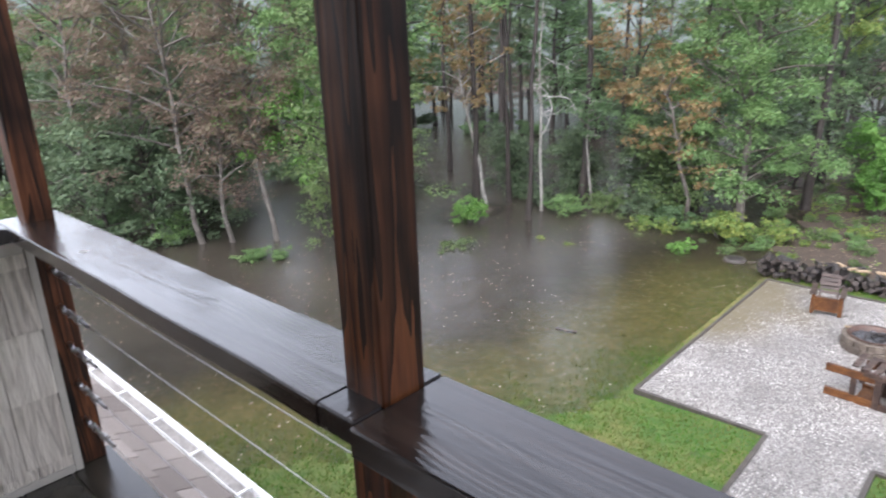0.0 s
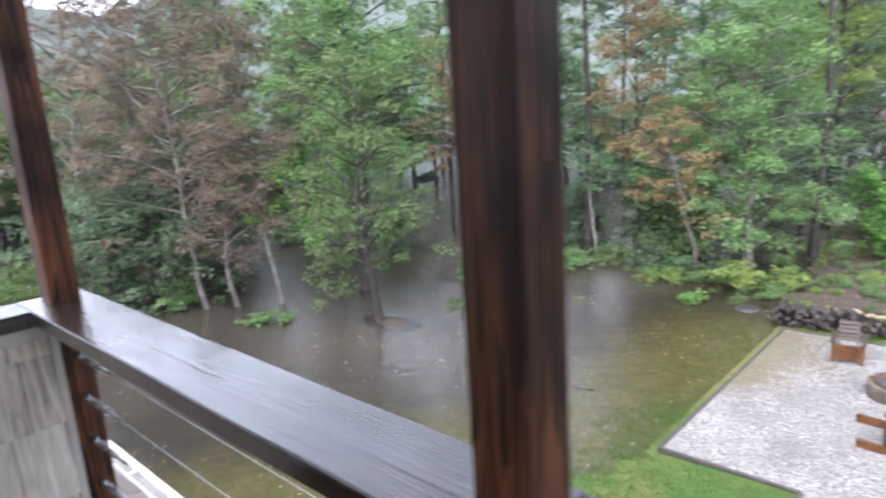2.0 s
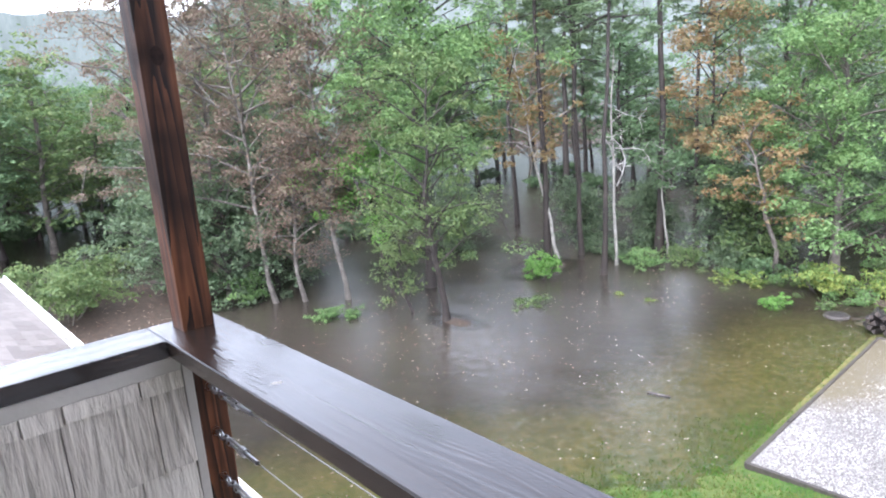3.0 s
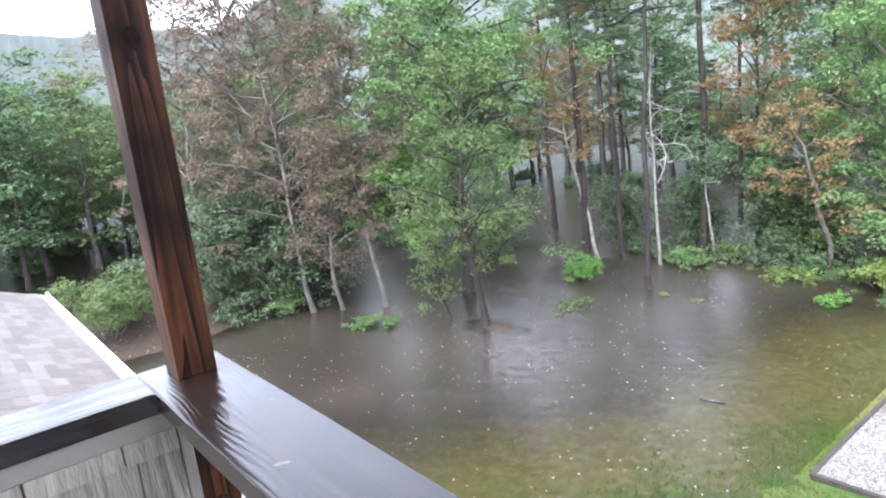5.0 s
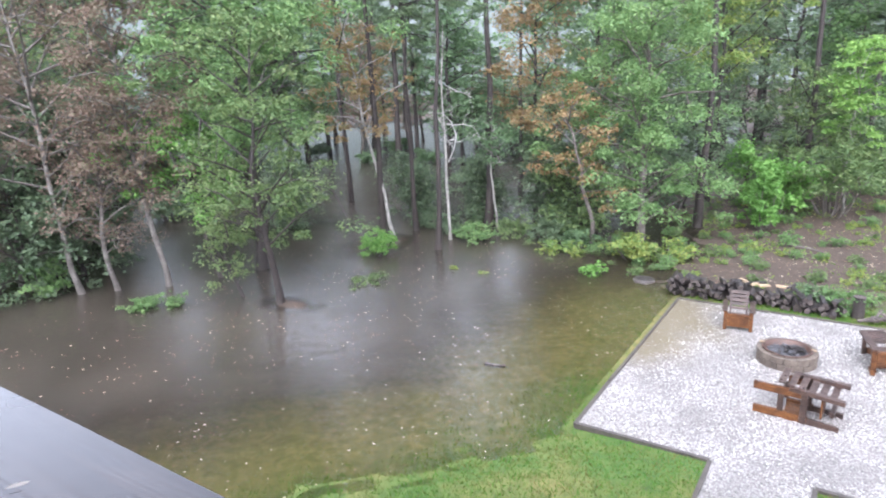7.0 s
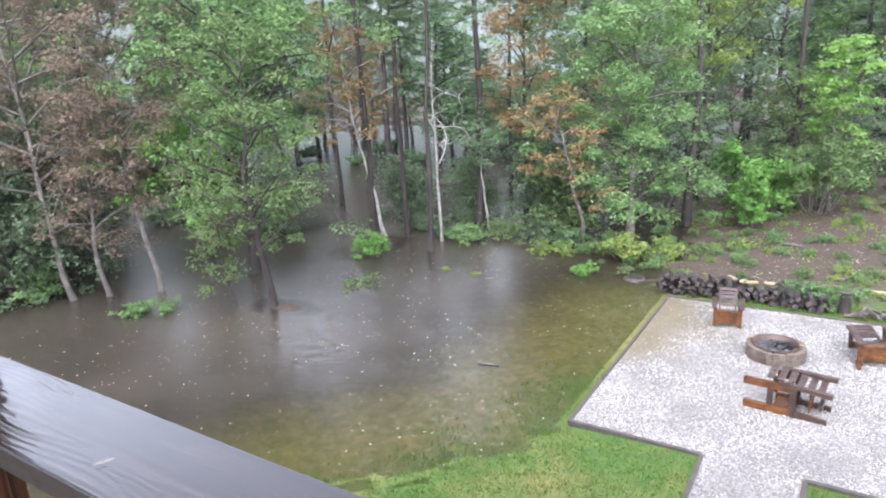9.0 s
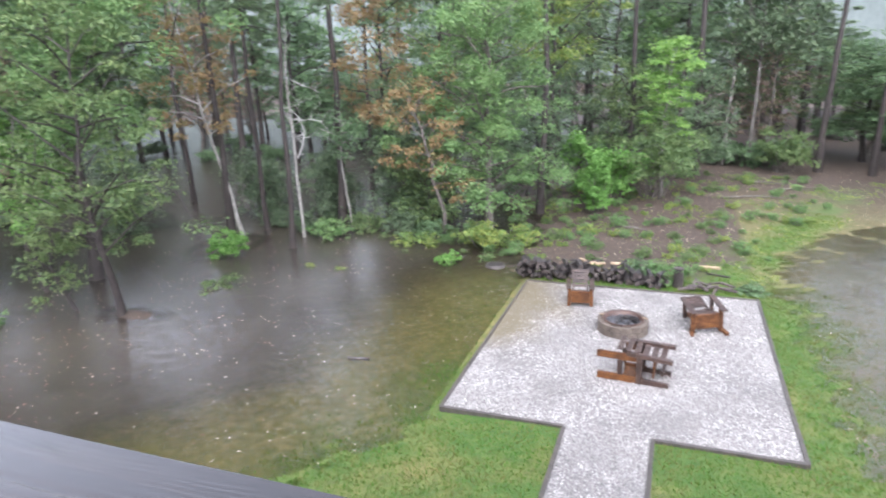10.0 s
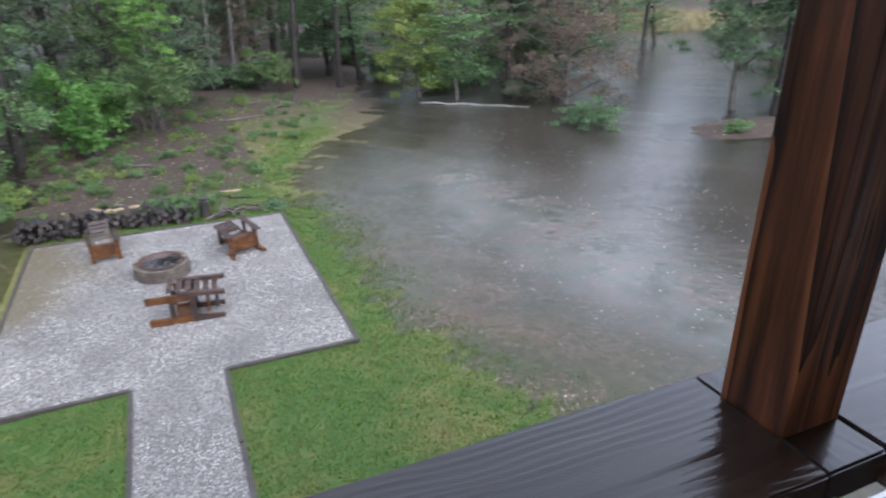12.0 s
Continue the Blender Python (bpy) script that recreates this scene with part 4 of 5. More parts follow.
woodpile()
for sx, sy, sh, sr in ((0.42, 16.55, 0.5, 0.13),):
    t = thing("stump", sx, sy, 0, "short upright log stump beside the woodpile", "stump")
    v, f = tube([(0, 0, -0.05), (0.01, 0, 0.15), (0, 0.01, 0.35), (0, 0, sh)], [sr * 1.1, sr, sr * 0.97, sr], 14)
    part("bark", from_arrays("bark", v, f, M["bark_dark"], True), None, t)
    bm = bmesh.new()
    bmesh.ops.create_circle(bm, cap_ends=True, segments=14, radius=sr, matrix=pose(0, 0, sh - 0.004))
    part("cut_top", bm, M["log_end"], t)
r = random.Random(31)
for i in range(16):
    t = part("branch_piece", box(-0.2, 0.2, -0.03, 0.03, -0.02, 0.03, 0.012, None,
             pose(r.uniform(0.6, 1.7), r.uniform(16.15, 16.6), 0.05 + 0.12 * r.random(), r.uniform(-20, 20), r.uniform(-20, 20), r.uniform(0, 180))), M["log_end"])
    tagged(t, "broken weathered branch piece on the ground", "branch", "branch pieces by the patio")

# trees and shrubs


def crown_clusters(rng, trunk, h, base, rad, limbs, kind):
    """Limbs from the trunk and the places of the leaf clumps on them."""
    tubes, spots = [], []
    for i in range(limbs):
        f = base + (0.97 - base) * (i + rng.uniform(0, 0.8)) / limbs
        k = f * (len(trunk) - 1)
        i0 = min(int(k), len(trunk) - 2)
        p0 = trunk[i0] + (trunk[i0 + 1] - trunk[i0]) * (k - i0)
        u = (f - base) / (1 - base)
        if kind == "pine":
            reach, lift = rad * (1.05 - 0.8 * u) * rng.uniform(0.6, 1.1), rng.uniform(-0.1, 0.25)
        else:
            reach, lift = rad * (0.55 + 0.45 * math.sin(math.pi * min(1, u * 0.8 + 0.2))) * rng.uniform(0.6, 1.15), rng.uniform(0.15, 1.1)
        az = i * 2.39996 + rng.uniform(-0.5, 0.5)
        d = np.array([math.cos(az), math.sin(az), lift])
        mid = p0 + d * reach * 0.5 + rng.normal(scale=0.08, size=3) * reach * 0.5
        end = p0 + d * reach + rng.normal(scale=0.12, size=3) * reach * 0.5 + np.array([0, 0, -0.12 * reach])
        r0 = 0.012 * reach + 0.014
        tubes.append(tube([p0, mid, end], [r0, r0 * 0.7, 0.008], 4))
        for j in range(4):
            w = rng.uniform(0.35, 1.08)
            q = p0 + (mid - p0) * min(1, 2 * w) if w < 0.5 else mid + (end - mid) * (2 * w - 1)
            off = rng.normal(scale=0.3 * reach, size=3) * np.array([1, 1, 0.95])
            spots.append(q + off)
            if j < 2:
                tubes.append(tube([q, q + off * 0.6, q + off], [r0 * 0.5, r0 * 0.35, 0.005], 3))
    return tubes, np.array(spots)


def tree_parts(seed, h, base, rad, trunk_r, lean=(0, 0), n=6000, leaf=0.16, kind="broad", limbs=26, spread=0.42, wobble=0.1, flat=0.85):
    """Mesh arrays of a trunk with limbs, and of a crown of leaves."""
    rng = np.random.RandomState(seed)
    k = 10
    z = np.linspace(-0.3, h, k)
    u = z / h
    bend = np.cumsum(rng.normal(scale=wobble, size=(k, 2)), axis=0)
    bend -= bend[0]
    trunk = np.stack([lean[0] * h * u + bend[:, 0], lean[1] * h * u + bend[:, 1], z], 1)
    radii = trunk_r * (1 - 0.82 * np.clip(u, 0, 1)) * np.where(np.arange(k) == 0, 1.5, 1.0)
    tubes, spots = crown_clusters(rng, trunk, h, base, rad, limbs, kind)
    tv, tf = join([tube(trunk, radii, 8)] + tubes)
    if n == 0:
        return (tv, tf), None
    sizes = rng.uniform(0.55, 1.35, len(spots)) * spread * (1.0 if kind == "pine" else 1.12)
    pos, facing = clumps(spots, sizes, n, rng, flat)
    if kind == "pine":
        return (tv, tf), leaves(pos, rng, leaf, 0.16, -0.1)
    return (tv, tf), leaves(pos, rng, leaf, facing=facing)


def plant(name, label, category, x, y, bark, leafmat, group="", **kw):
    (tv, tf), lv = tree_parts(**kw)
    z = float(height(np.array([x]), np.array([y]))[0])
    t = thing(name, x, y, z - 0.02, label, category, group)
    part("trunk", from_arrays("trunk", tv, tf, M[bark], True), None, t)
    if lv is not None:
        part("crown", from_arrays("crown", lv[0], lv[1], M[leafmat]), None, t)
    return t


def bush_parts(seed, w, h, n, leaf):
    rng = np.random.RandomState(seed)
    stems, spots = [], []
    for i in range(11):
        a, rr = i * 2.4 + rng.uniform(-0.3, 0.3), w * 0.5 * math.sqrt((i + 0.5) / 11)
        top = np.array([rr * math.cos(a), rr * math.sin(a), h * rng.uniform(0.5, 1.0) * (1 - 0.35 * (rr / (w * 0.5)) ** 2)])
        base = top * np.array([0.25, 0.25, 0]) - np.array([0, 0, 0.08])
        stems.append(tube([base, (base + top) * 0.5 + rng.normal(scale=0.05 * h, size=3), top], [0.012 + 0.008 * h, 0.012, 0.004], 4))
        for j in range(5):
            spots.append(base + (top - base) * rng.uniform(0.35, 1.0) + rng.normal(scale=0.1 * w, size=3) * np.array([1, 1, 0.5]))
    spots = np.array(spots)
    pos, facing = clumps(spots, rng.uniform(0.07, 0.15, len(spots)) * w, n, rng, min(1.0, 0.9 * h / w))
    pos[:, 2] = np.maximum(pos[:, 2], 0.02)
    return join(stems), leaves(pos, rng, leaf, 0.55, 0.1, facing)


def bush(label, x, y, w, h, leafmat, n, leaf, seed, name="shrub", group=""):
    (sv, sf), lv = bush_parts(seed, w, h, n, leaf)
    z = float(height(np.array([x]), np.array([y]))[0])
    t = thing(name, x, y, max(z, WATER - 0.1), label, name, group)
    tagged(part("stem", from_arrays("stem", sv, sf, M["bark_grey"], True), None, t), kind="stuff")
    part("foliage", from_arrays("foliage", lv[0], lv[1], M[leafmat]), None, t)
    return t


def woods():
    # brown-leaved trees over the flooded bank
    g = "brown-leaved trees at the flooded edge"
    lab = "tall tree with reddish-brown thinning leaves and a pale trunk in water"
    for i, (x, y, h, r, lx, ly) in enumerate(((-18.5, 8.9, 11.0, 2.3, -0.12, 0.02), (-17.9, 9.6, 5.5, 1.2, -0.03, 0.02), (-16.8, 10.5, 9.0, 1.8, -0.12, 0.0),
                                              (-21.0, 8.3, 11.8, 2.4, 0.02, 0.0), (-21.7, 7.0, 11.0, 2.2, -0.03, 0.0))):
        plant("brown_tree", lab, "tree", x, y, "bark_lichen", "leaf_brown", g, seed=20 + i, h=h, base=0.28, rad=r * 1.1, trunk_r=0.09, lean=(lx, ly), n=15500 if h > 6 else 4500, leaf=0.09, limbs=38, spread=0.36)
    for i, (x, y, h) in enumerate(((-20.3, 9.8, 5.2), (-20.6, 10.9, 5.6), (-22.5, 10.0, 6.0), (-24.2, 10.9, 6.5), (-23.5, 7.5, 5.0), (-19.7, 8.3, 3.6), (-20.9, 6.9, 3.4))):
        plant("dark_tree", "dark green understory tree behind the flooded bank", "tree", x, y, "bark_dark", "leaf_dark", "understory trees", seed=40 + i, h=h, base=0.12, rad=1.7, trunk_r=0.08, n=6500, leaf=0.13, limbs=26, spread=0.36)
    # big green tree and the young one in front of it
    plant("green_tree", "large green broadleaf tree standing in flood water", "tree", -15.6, 13.0, "bark_dark", "leaf_bright", seed=61, h=12.0, base=0.36, rad=2.9, trunk_r=0.17, n=30000, leaf=0.125, limbs=34, spread=0.56)
    plant("green_tree", "leafy bright green branches low over the water", "tree", -16.0, 11.7, "bark_dark", "leaf_vivid", seed=62, h=4.4, base=0.5, rad=1.7, trunk_r=0.08, lean=(-0.1, -0.14), n=7140, leaf=0.109, limbs=14, spread=0.34)
    plant("young_tree", "young olive-green tree with a dark trunk in water", "tree", -12.55, 11.0, "bark_dark", "leaf_olive", seed=63, h=6.6, base=0.26, rad=2.0, trunk_r=0.1, n=9000, leaf=0.1, limbs=26, spread=0.36, flat=0.7)
    plant("young_tree", "young olive-green tree with a dark trunk in water", "tree", -13.85, 10.7, "bark_dark", "leaf_olive", seed=64, h=3.6, base=0.2, rad=0.9, trunk_r=0.05, n=2200, leaf=0.1, limbs=10, spread=0.34, flat=0.7)
    # understory between the trunks at the flooded edge
    for i, (x, y, h, r, m) in enumerate(((-15.3, 21.0, 2.2, 1.0, "leaf_dark"), (-12.6, 22.2, 2.4, 0.9, "leaf_dark"),
                                         (-9.7, 21.9, 3.2, 1.2, "leaf_dark"), (-8.9, 22.3, 4.4, 1.5, "leaf_dark"), (-8.2, 21.0, 2.8, 1.2, "leaf_olive"),
                                         (-19.3, 17.6, 2.4, 1.1, "leaf_dark"), (-9.6, 25.6, 5.0, 1.5, "leaf_olive"),
                                         (-5.9, 27.2, 4.6, 1.7, "leaf_dark"), (-4.2, 29.6, 5.0, 1.8, "leaf_dark"), (-7.3, 26.0, 4.0, 1.6, "leaf_dark"), (-2.3, 30.6, 5.0, 1.8, "leaf_olive"), (0.6, 31.6, 4.6, 1.7, "leaf_dark"))):
        plant("understory_tree", "small leafy understory tree between wet trunks", "tree", x, y, "bark_dark", m, "understory trees", seed=140 + i, h=h, base=0.08, rad=r, trunk_r=0.06, n=5200, leaf=0.13, limbs=24, spread=0.34)
    # leaning birch with orange leaves
    plant("leaning_tree", "leaning pale-trunked tree with orange autumn leaves", "tree", -14.45, 18.5, "bark_pale", "leaf_orange", seed=65, h=8.4, base=0.45, rad=1.5, trunk_r=0.07, lean=(-0.2, -0.03), n=3910, leaf=0.125, limbs=16, spread=0.3, wobble=0.06)
    # pines
    g = "tall pines at the flooded edge"
    for i, (x, y, h, r) in enumerate(((-15.0, 18.5, 16, 0.17), (-14.05, 19.4, 15, 0.14), (-11.75, 17.4, 15, 0.13), (-11.95, 21.3, 17, 0.21), (-17.8, 24.6, 14, 0.15), (-20.5, 23.0, 16, 0.15), (-13.6, 27.5, 15, 0.16),
                                      (-4.75, 24.2, 18, 0.2), (-2.0, 31.0, 18, 0.2), (1.0, 33.0, 18, 0.24), (6.8, 35.5, 18, 0.22), (-9.5, 26.0, 17, 0.17), (9.0, 35.0, 17, 0.2), (-8.2, 28.0, 17, 0.18))):
        plant("pine_tree", "tall dark-trunked pine with high needle tufts", "pine", x, y, "bark_dark", "needle", g, seed=80 + i, h=h, base=0.56, rad=2.0, trunk_r=r * 0.72, n=3000, leaf=0.34, kind="pine", limbs=26, spread=0.26, wobble=0.07)
    # dead birch with broken limbs, thin pale stem
    d = plant("dead_birch", "bare white dead birch with broken crooked branches", "tree", -12.06, 18.7, "bark_pale", "leaf_olive", seed=97, h=7.6, base=0.4, rad=0.7, trunk_r=0.06, n=0, limbs=7, wobble=0.03)
    rng = np.random.RandomState(5)
    rows = []

    def crooked(q, way, ln, r, depth):
        """A broken branch that turns sharply and forks."""
        pts = [q]
        for _ in range(5):
            way = way + rng.normal(scale=0.5, size=3) * np.array([1, 1, 0.8])
            way = way / np.linalg.norm(way)
            pts.append(pts[-1] + way * ln / 5)
        rows.append(tube(pts, np.linspace(r, r * 0.35, 6), 5))
        if depth:
            for k in (1, 2, 3, 4, 4):
                crooked(pts[k], rng.normal(size=3), ln * rng.uniform(0.3, 0.55), r * 0.5, depth - 1)

    crooked(np.array([0.03, 0.0, 3.0]), np.array([0.6, 0.35, 0.75]), 2.4, 0.026, 2)
    crooked(np.array([0.0, 0.0, 4.3]), np.array([0.75, 0.45, -0.1]), 1.5, 0.02, 1)
    crooked(np.array([0.0, 0.0, 5.6]), np.array([0.8, 0.5, 0.2]), 1.3, 0.018, 1)
    crooked(np.array([0.0, 0.0, 3.9]), np.array([-0.7, -0.4, -0.1]), 1.2, 0.016, 1)
    bv, bf = join(rows)
    part("broken_limb", from_arrays("broken_limb", bv, bf, M["bark_white"], True), None, d, "white broken hanging limb")
    plant("thin_birch", "thin pale birch stem beside the water", "tree", -11.45, 21.1, "bark_pale", "leaf_green", seed=98, h=4.4, base=0.6, rad=0.8, trunk_r=0.05, wobble=0.04, n=900, leaf=0.14, limbs=8)
    # orange trees
    plant("autumn_tree", "tree with patchy orange and green autumn leaves", "tree", -10.9, 23.2, "bark_dark", "leaf_orange", seed=101, h=9.6, base=0.32, rad=1.7, trunk_r=0.11, n=7140, leaf=0.125, limbs=18, spread=0.34, lean=(0.02, 0))
    plant("autumn_tree", "small tree with rusty orange autumn leaves", "tree", -7.4, 20.4, "bark_grey", "leaf_orange", seed=102, h=5.0, base=0.4, rad=1.3, trunk_r=0.09, n=3060, leaf=0.117, limbs=13, spread=0.28, lean=(-0.2, 0.02))
    # big light green trees right of the orange ones
    plant("green_tree", "broad fresh green tree at the wood's edge", "tree", -6.1, 21.6, "bark_grey", "leaf_bright", seed=103, h=8.6, base=0.1, rad=2.35, trunk_r=0.15, n=25500, leaf=0.117, limbs=40, spread=0.42)
    plant("green_tree", "tall yellow-green tree behind the wood's edge", "tree", -5.3, 28.4, "bark_dark", "leaf_yellow", seed=104, h=11.5, base=0.45, rad=2.4, trunk_r=0.14, n=14450, leaf=0.125, limbs=30, spread=0.4)
    plant("green_tree", "fresh green tree behind the wood's edge", "tree", -8.6, 24.6, "bark_grey", "leaf_green", seed=105, h=11.5, base=0.25, rad=2.5, trunk_r=0.14, n=17000, leaf=0.125, limbs=34, spread=0.42)
    plant("sapling", "slender sapling with bright yellow-green leaves", "tree", -0.35, 27.8, "bark_pale", "leaf_lime", seed=106, h=6.0, base=0.5, rad=1.1, trunk_r=0.06, n=4600, leaf=0.14, limbs=11, spread=0.4, flat=0.45, lean=(-0.02, 0))
    # far right edge of the yard
    plant("yellow_tree", "yellow-green low tree at the water's edge", "tree", 11.9, 30.2, "bark_grey", "leaf_yellow", seed=107, h=4.8, base=0.1, rad=1.9, trunk_r=0.1, n=11900, leaf=0.133, limbs=26, spread=0.36)
    plant("brown_tree", "grey-brown half-bare tree over the water", "tree", 17.4, 25.6, "bark_grey", "leaf_brown", seed=108, h=7.0, base=0.05, rad=2.9, trunk_r=0.12, n=23800, leaf=0.101, limbs=44, spread=0.42)
    plant("green_tree", "green tree on the far bank of the channel", "tree", 23.4, 21.2, "bark_grey", "leaf_green", seed=109, h=7.5, base=0.22, rad=2.4, trunk_r=0.14, n=17000, leaf=0.117, limbs=32, spread=0.42)
    plant("green_tree", "green tree on the far bank of the channel", "tree", 25.6, 18.6, "bark_grey", "leaf_green", seed=110, h=7.0, base=0.1, rad=2.6, trunk_r=0.14, n=15300, leaf=0.117, limbs=32, spread=0.42)
    for i, (x, y) in enumerate(((2.5, 36.9), (3.75, 36.7), (4.7, 38.2))):
        plant("pale_trunk_tree", "tall tree with a pale bare trunk", "tree", x, y, "bark_lichen", "leaf_dark", "pale trunks in the woods", seed=115 + i, h=11, base=0.45, rad=2.2, trunk_r=0.085, wobble=0.05, n=3500, leaf=0.22, limbs=20, spread=0.45)

    # shrubs, one by one
    for i, (x, y, w, h, m, n, lf, lab) in enumerate((
            (-12.6, 19.6, 1.3, 0.9, "leaf_dark", 1100, 0.11, "dark green shrub between the trunks"),
            (-10.2, 20.3, 1.6, 1.0, "leaf_olive", 1300, 0.11, "olive shrub between the trunks"),
            (-8.9, 20.3, 1.5, 1.1, "leaf_dark", 1300, 0.11, "dark green shrub between the trunks"),
            (-7.7, 20.0, 1.2, 0.8, "leaf_green", 900, 0.11, "green shrub between the trunks"),
            (-14.0, 20.3, 1.5, 0.8, "leaf_dark", 1200, 0.11, "dark green shrub between the trunks"),
            (-21.2, 3.3, 3.6, 1.9, "leaf_olive", 6500, 0.11, "yellow-green shrub on the reddish bank"),
            (-23.8, 4.6, 3.2, 2.0, "leaf_olive", 3600, 0.13, "olive shrub on the reddish bank"),
            (-19.4, 8.4, 1.5, 1.3, "leaf_bright", 1200, 0.13, "bright green shrub under the brown trees"),
            (-21.2, 7.4, 1.8, 1.4, "leaf_green", 1400, 0.13, "green shrub under the brown trees"),
            (-15.65, 9.0, 1.0, 0.5, "leaf_bright", 800, 0.1, "small green shrub standing in flood water"),
            (-15.1, 9.5, 0.6, 0.5, "leaf_bright", 450, 0.1, "small green shrub standing in flood water"),
            (-13.3, 16.1, 1.35, 0.95, "leaf_vivid", 1700, 0.11, "round bright green shrub at the leaning tree"),
            (-11.2, 18.9, 1.5, 0.8, "leaf_bright", 1300, 0.11, "low green shrub by the dead birch"),
            (-11.6, 13.6, 1.3, 0.35, "leaf_olive", 600, 0.1, "low olive weeds standing in flood water"),
            (-6.15, 17.2, 0.75, 0.4, "leaf_vivid", 550, 0.09, "small bright green plant in the wet grass"),
            (-5.6, 19.2, 1.7, 1.0, "leaf_yellow", 1700, 0.11, "yellow-green shrub at the wood's edge"),
            (-7.4, 18.9, 0.9, 0.5, "leaf_yellow", 500, 0.1, "low yellow weeds at the water's edge"),
            (-8.2, 18.7, 0.9, 0.45, "leaf_yellow", 450, 0.1, "low yellow weeds at the water's edge"),
            (-4.3, 19.9, 1.3, 0.7, "leaf_yellow", 800, 0.1, "low yellow-green weeds at the wood's edge"),
            (-2.65, 24.4, 1.5, 2.3, "leaf_vivid", 2600, 0.15, "bright green sapling shrub at the wood's edge"),
            (-2.6, 26.5, 3.0, 3.2, "leaf_vivid", 4600, 0.17, "large bright green shrub at the wood's edge"),
            (-0.7, 27.4, 3.9, 3.4, "leaf_olive", 7000, 0.13, "large rounded dark olive shrub"),
            (5.1, 34.7, 2.8, 2.3, "leaf_olive", 2600, 0.17, "rounded green shrub before the woods"),
            (15.6, 21.2, 2.5, 1.3, "leaf_green", 2800, 0.13, "green shrub half sunk in the flood"),
            (19.8, 17.6, 1.0, 0.6, "leaf_bright", 600, 0.11, "small bright green shrub on the far bank"),
            (0.0, 16.75, 0.9, 0.65, "leaf_bright", 800, 0.09, "green weeds growing behind the woodpile"),
            (-0.6, 16.85, 0.6, 0.75, "leaf_green", 450, 0.09, "green weeds growing behind the woodpile"),
            (2.2, 16.6, 0.8, 0.3, "leaf_green", 450, 0.09, "low green weeds at the patio corner"),
            (-9.03, 15.75, 0.3, 0.2, "leaf_yellow", 120, 0.09, "single yellow plant above the flood water"),
            (-10.1, 15.75, 0.28, 0.2, "leaf_yellow", 110, 0.09, "single yellow plant above the flood water"))):
        bush(lab, x, y, w, h, m, n, lf, 200 + i)

    # weeds scattered along the wood's edge
    rng = np.random.RandomState(77)
    protos = [bush("scattered low green weeds on the wet ground", -3.5, 20.5, 0.7, 0.35, "leaf_olive", 260, 0.1, 300, "weed", "weeds at the wood's edge"),
              bush("scattered low yellow-green weeds on the wet ground", -2.6, 21.5, 0.6, 0.3, "leaf_yellow", 240, 0.1, 301, "weed", "weeds at the wood's edge"),
              bush("scattered bright green weeds on the wet ground", -1.6, 22.5, 0.8, 0.5, "leaf_bright", 320, 0.1, 302, "weed", "weeds at the wood's edge")]
    for i in range(290):
        if i < 225:
            y = rng.uniform(17.5, 33)
            x = rng.uniform(-5.5 - 0.05 * (y - 17), 1.6 + (y - 16.5) * 0.42)
        else:
            x = rng.uniform(-13, -4)
            y = 19.8 + rng.normal() * 0.8 - 0.25 * (x + 6)
        s = rng.uniform(0.3, 0.85)
        z = float(height(np.array([x]), np.array([y]))[0])
        c = copy_thing(protos[i % 3], pose(x, y, z, 0, 0, rng.uniform(0, 360)))
        c.scale = (s, s, s)

    # the woods behind, from a few kinds
    kinds = []
    for i, (nm, lab, leafm, bark, kw) in enumerate((
            ("forest_tree", "green broadleaf tree in the wet woods", "leaf_green", "bark_dark", dict(h=13, base=0.15, rad=2.7, trunk_r=0.16, n=5200, leaf=0.24, limbs=34, spread=0.55)),
            ("forest_tree", "dark green tree in the wet woods", "leaf_dark", "bark_dark", dict(h=12, base=0.08, rad=2.6, trunk_r=0.15, n=5200, leaf=0.23, limbs=34, spread=0.55)),
            ("forest_tree", "olive green tree in the wet woods", "leaf_olive", "bark_grey", dict(h=11, base=0.2, rad=2.5, trunk_r=0.14, n=4600, leaf=0.23, limbs=30, spread=0.5)),
            ("forest_tree", "brownish half-bare tree in the wet woods", "leaf_brown", "bark_grey", dict(h=10, base=0.25, rad=2.1, trunk_r=0.13, n=3200, leaf=0.18, limbs=28, spread=0.45)),
            ("forest_pine", "tall pine in the wet woods", "needle", "bark_dark", dict(h=18, base=0.42, rad=2.2, trunk_r=0.2, n=3800, leaf=0.4, limbs=26, spread=0.32, kind="pine", wobble=0.06)),
            ("forest_tree", "fresh green tree in the wet woods", "leaf_bright", "bark_grey", dict(h=10, base=0.2, rad=2.2, trunk_r=0.12, n=4200, leaf=0.22, limbs=28, spread=0.48)))):
        x, y = (-33 - 2.6 * i, 24 + 1.7 * i)
        kinds.append(plant(nm, lab, "tree", x, y, bark, leafm, "trees of the woods", seed=400 + i, **kw))
    placed = []
    tries = 0
    while len(placed) < 250 and tries < 9000:
        tries += 1
        a = rng.uniform(radians(34), radians(187)) if tries % 3 else rng.uniform(radians(150), radians(186))
        d = 24 + 46 * rng.uniform() ** (1.5 if tries % 3 else 1.0)
        x, y = d * math.cos(a), d * math.sin(a)
        s = (x - 17.0) * 0.66 - (y - 21.0) * 0.75
        if abs(s - 1.2) < 4.5 and x > 15:
            continue
        if x > -26 and y < 24.5 and x < 22:
            continue
        if x > -10 and x < 12.5 and y < 36:
            continue
        if x >= 12.5 and y < 28 and x < 24:
            continue
        if -30 < x < -22 and y < 9:
            continue
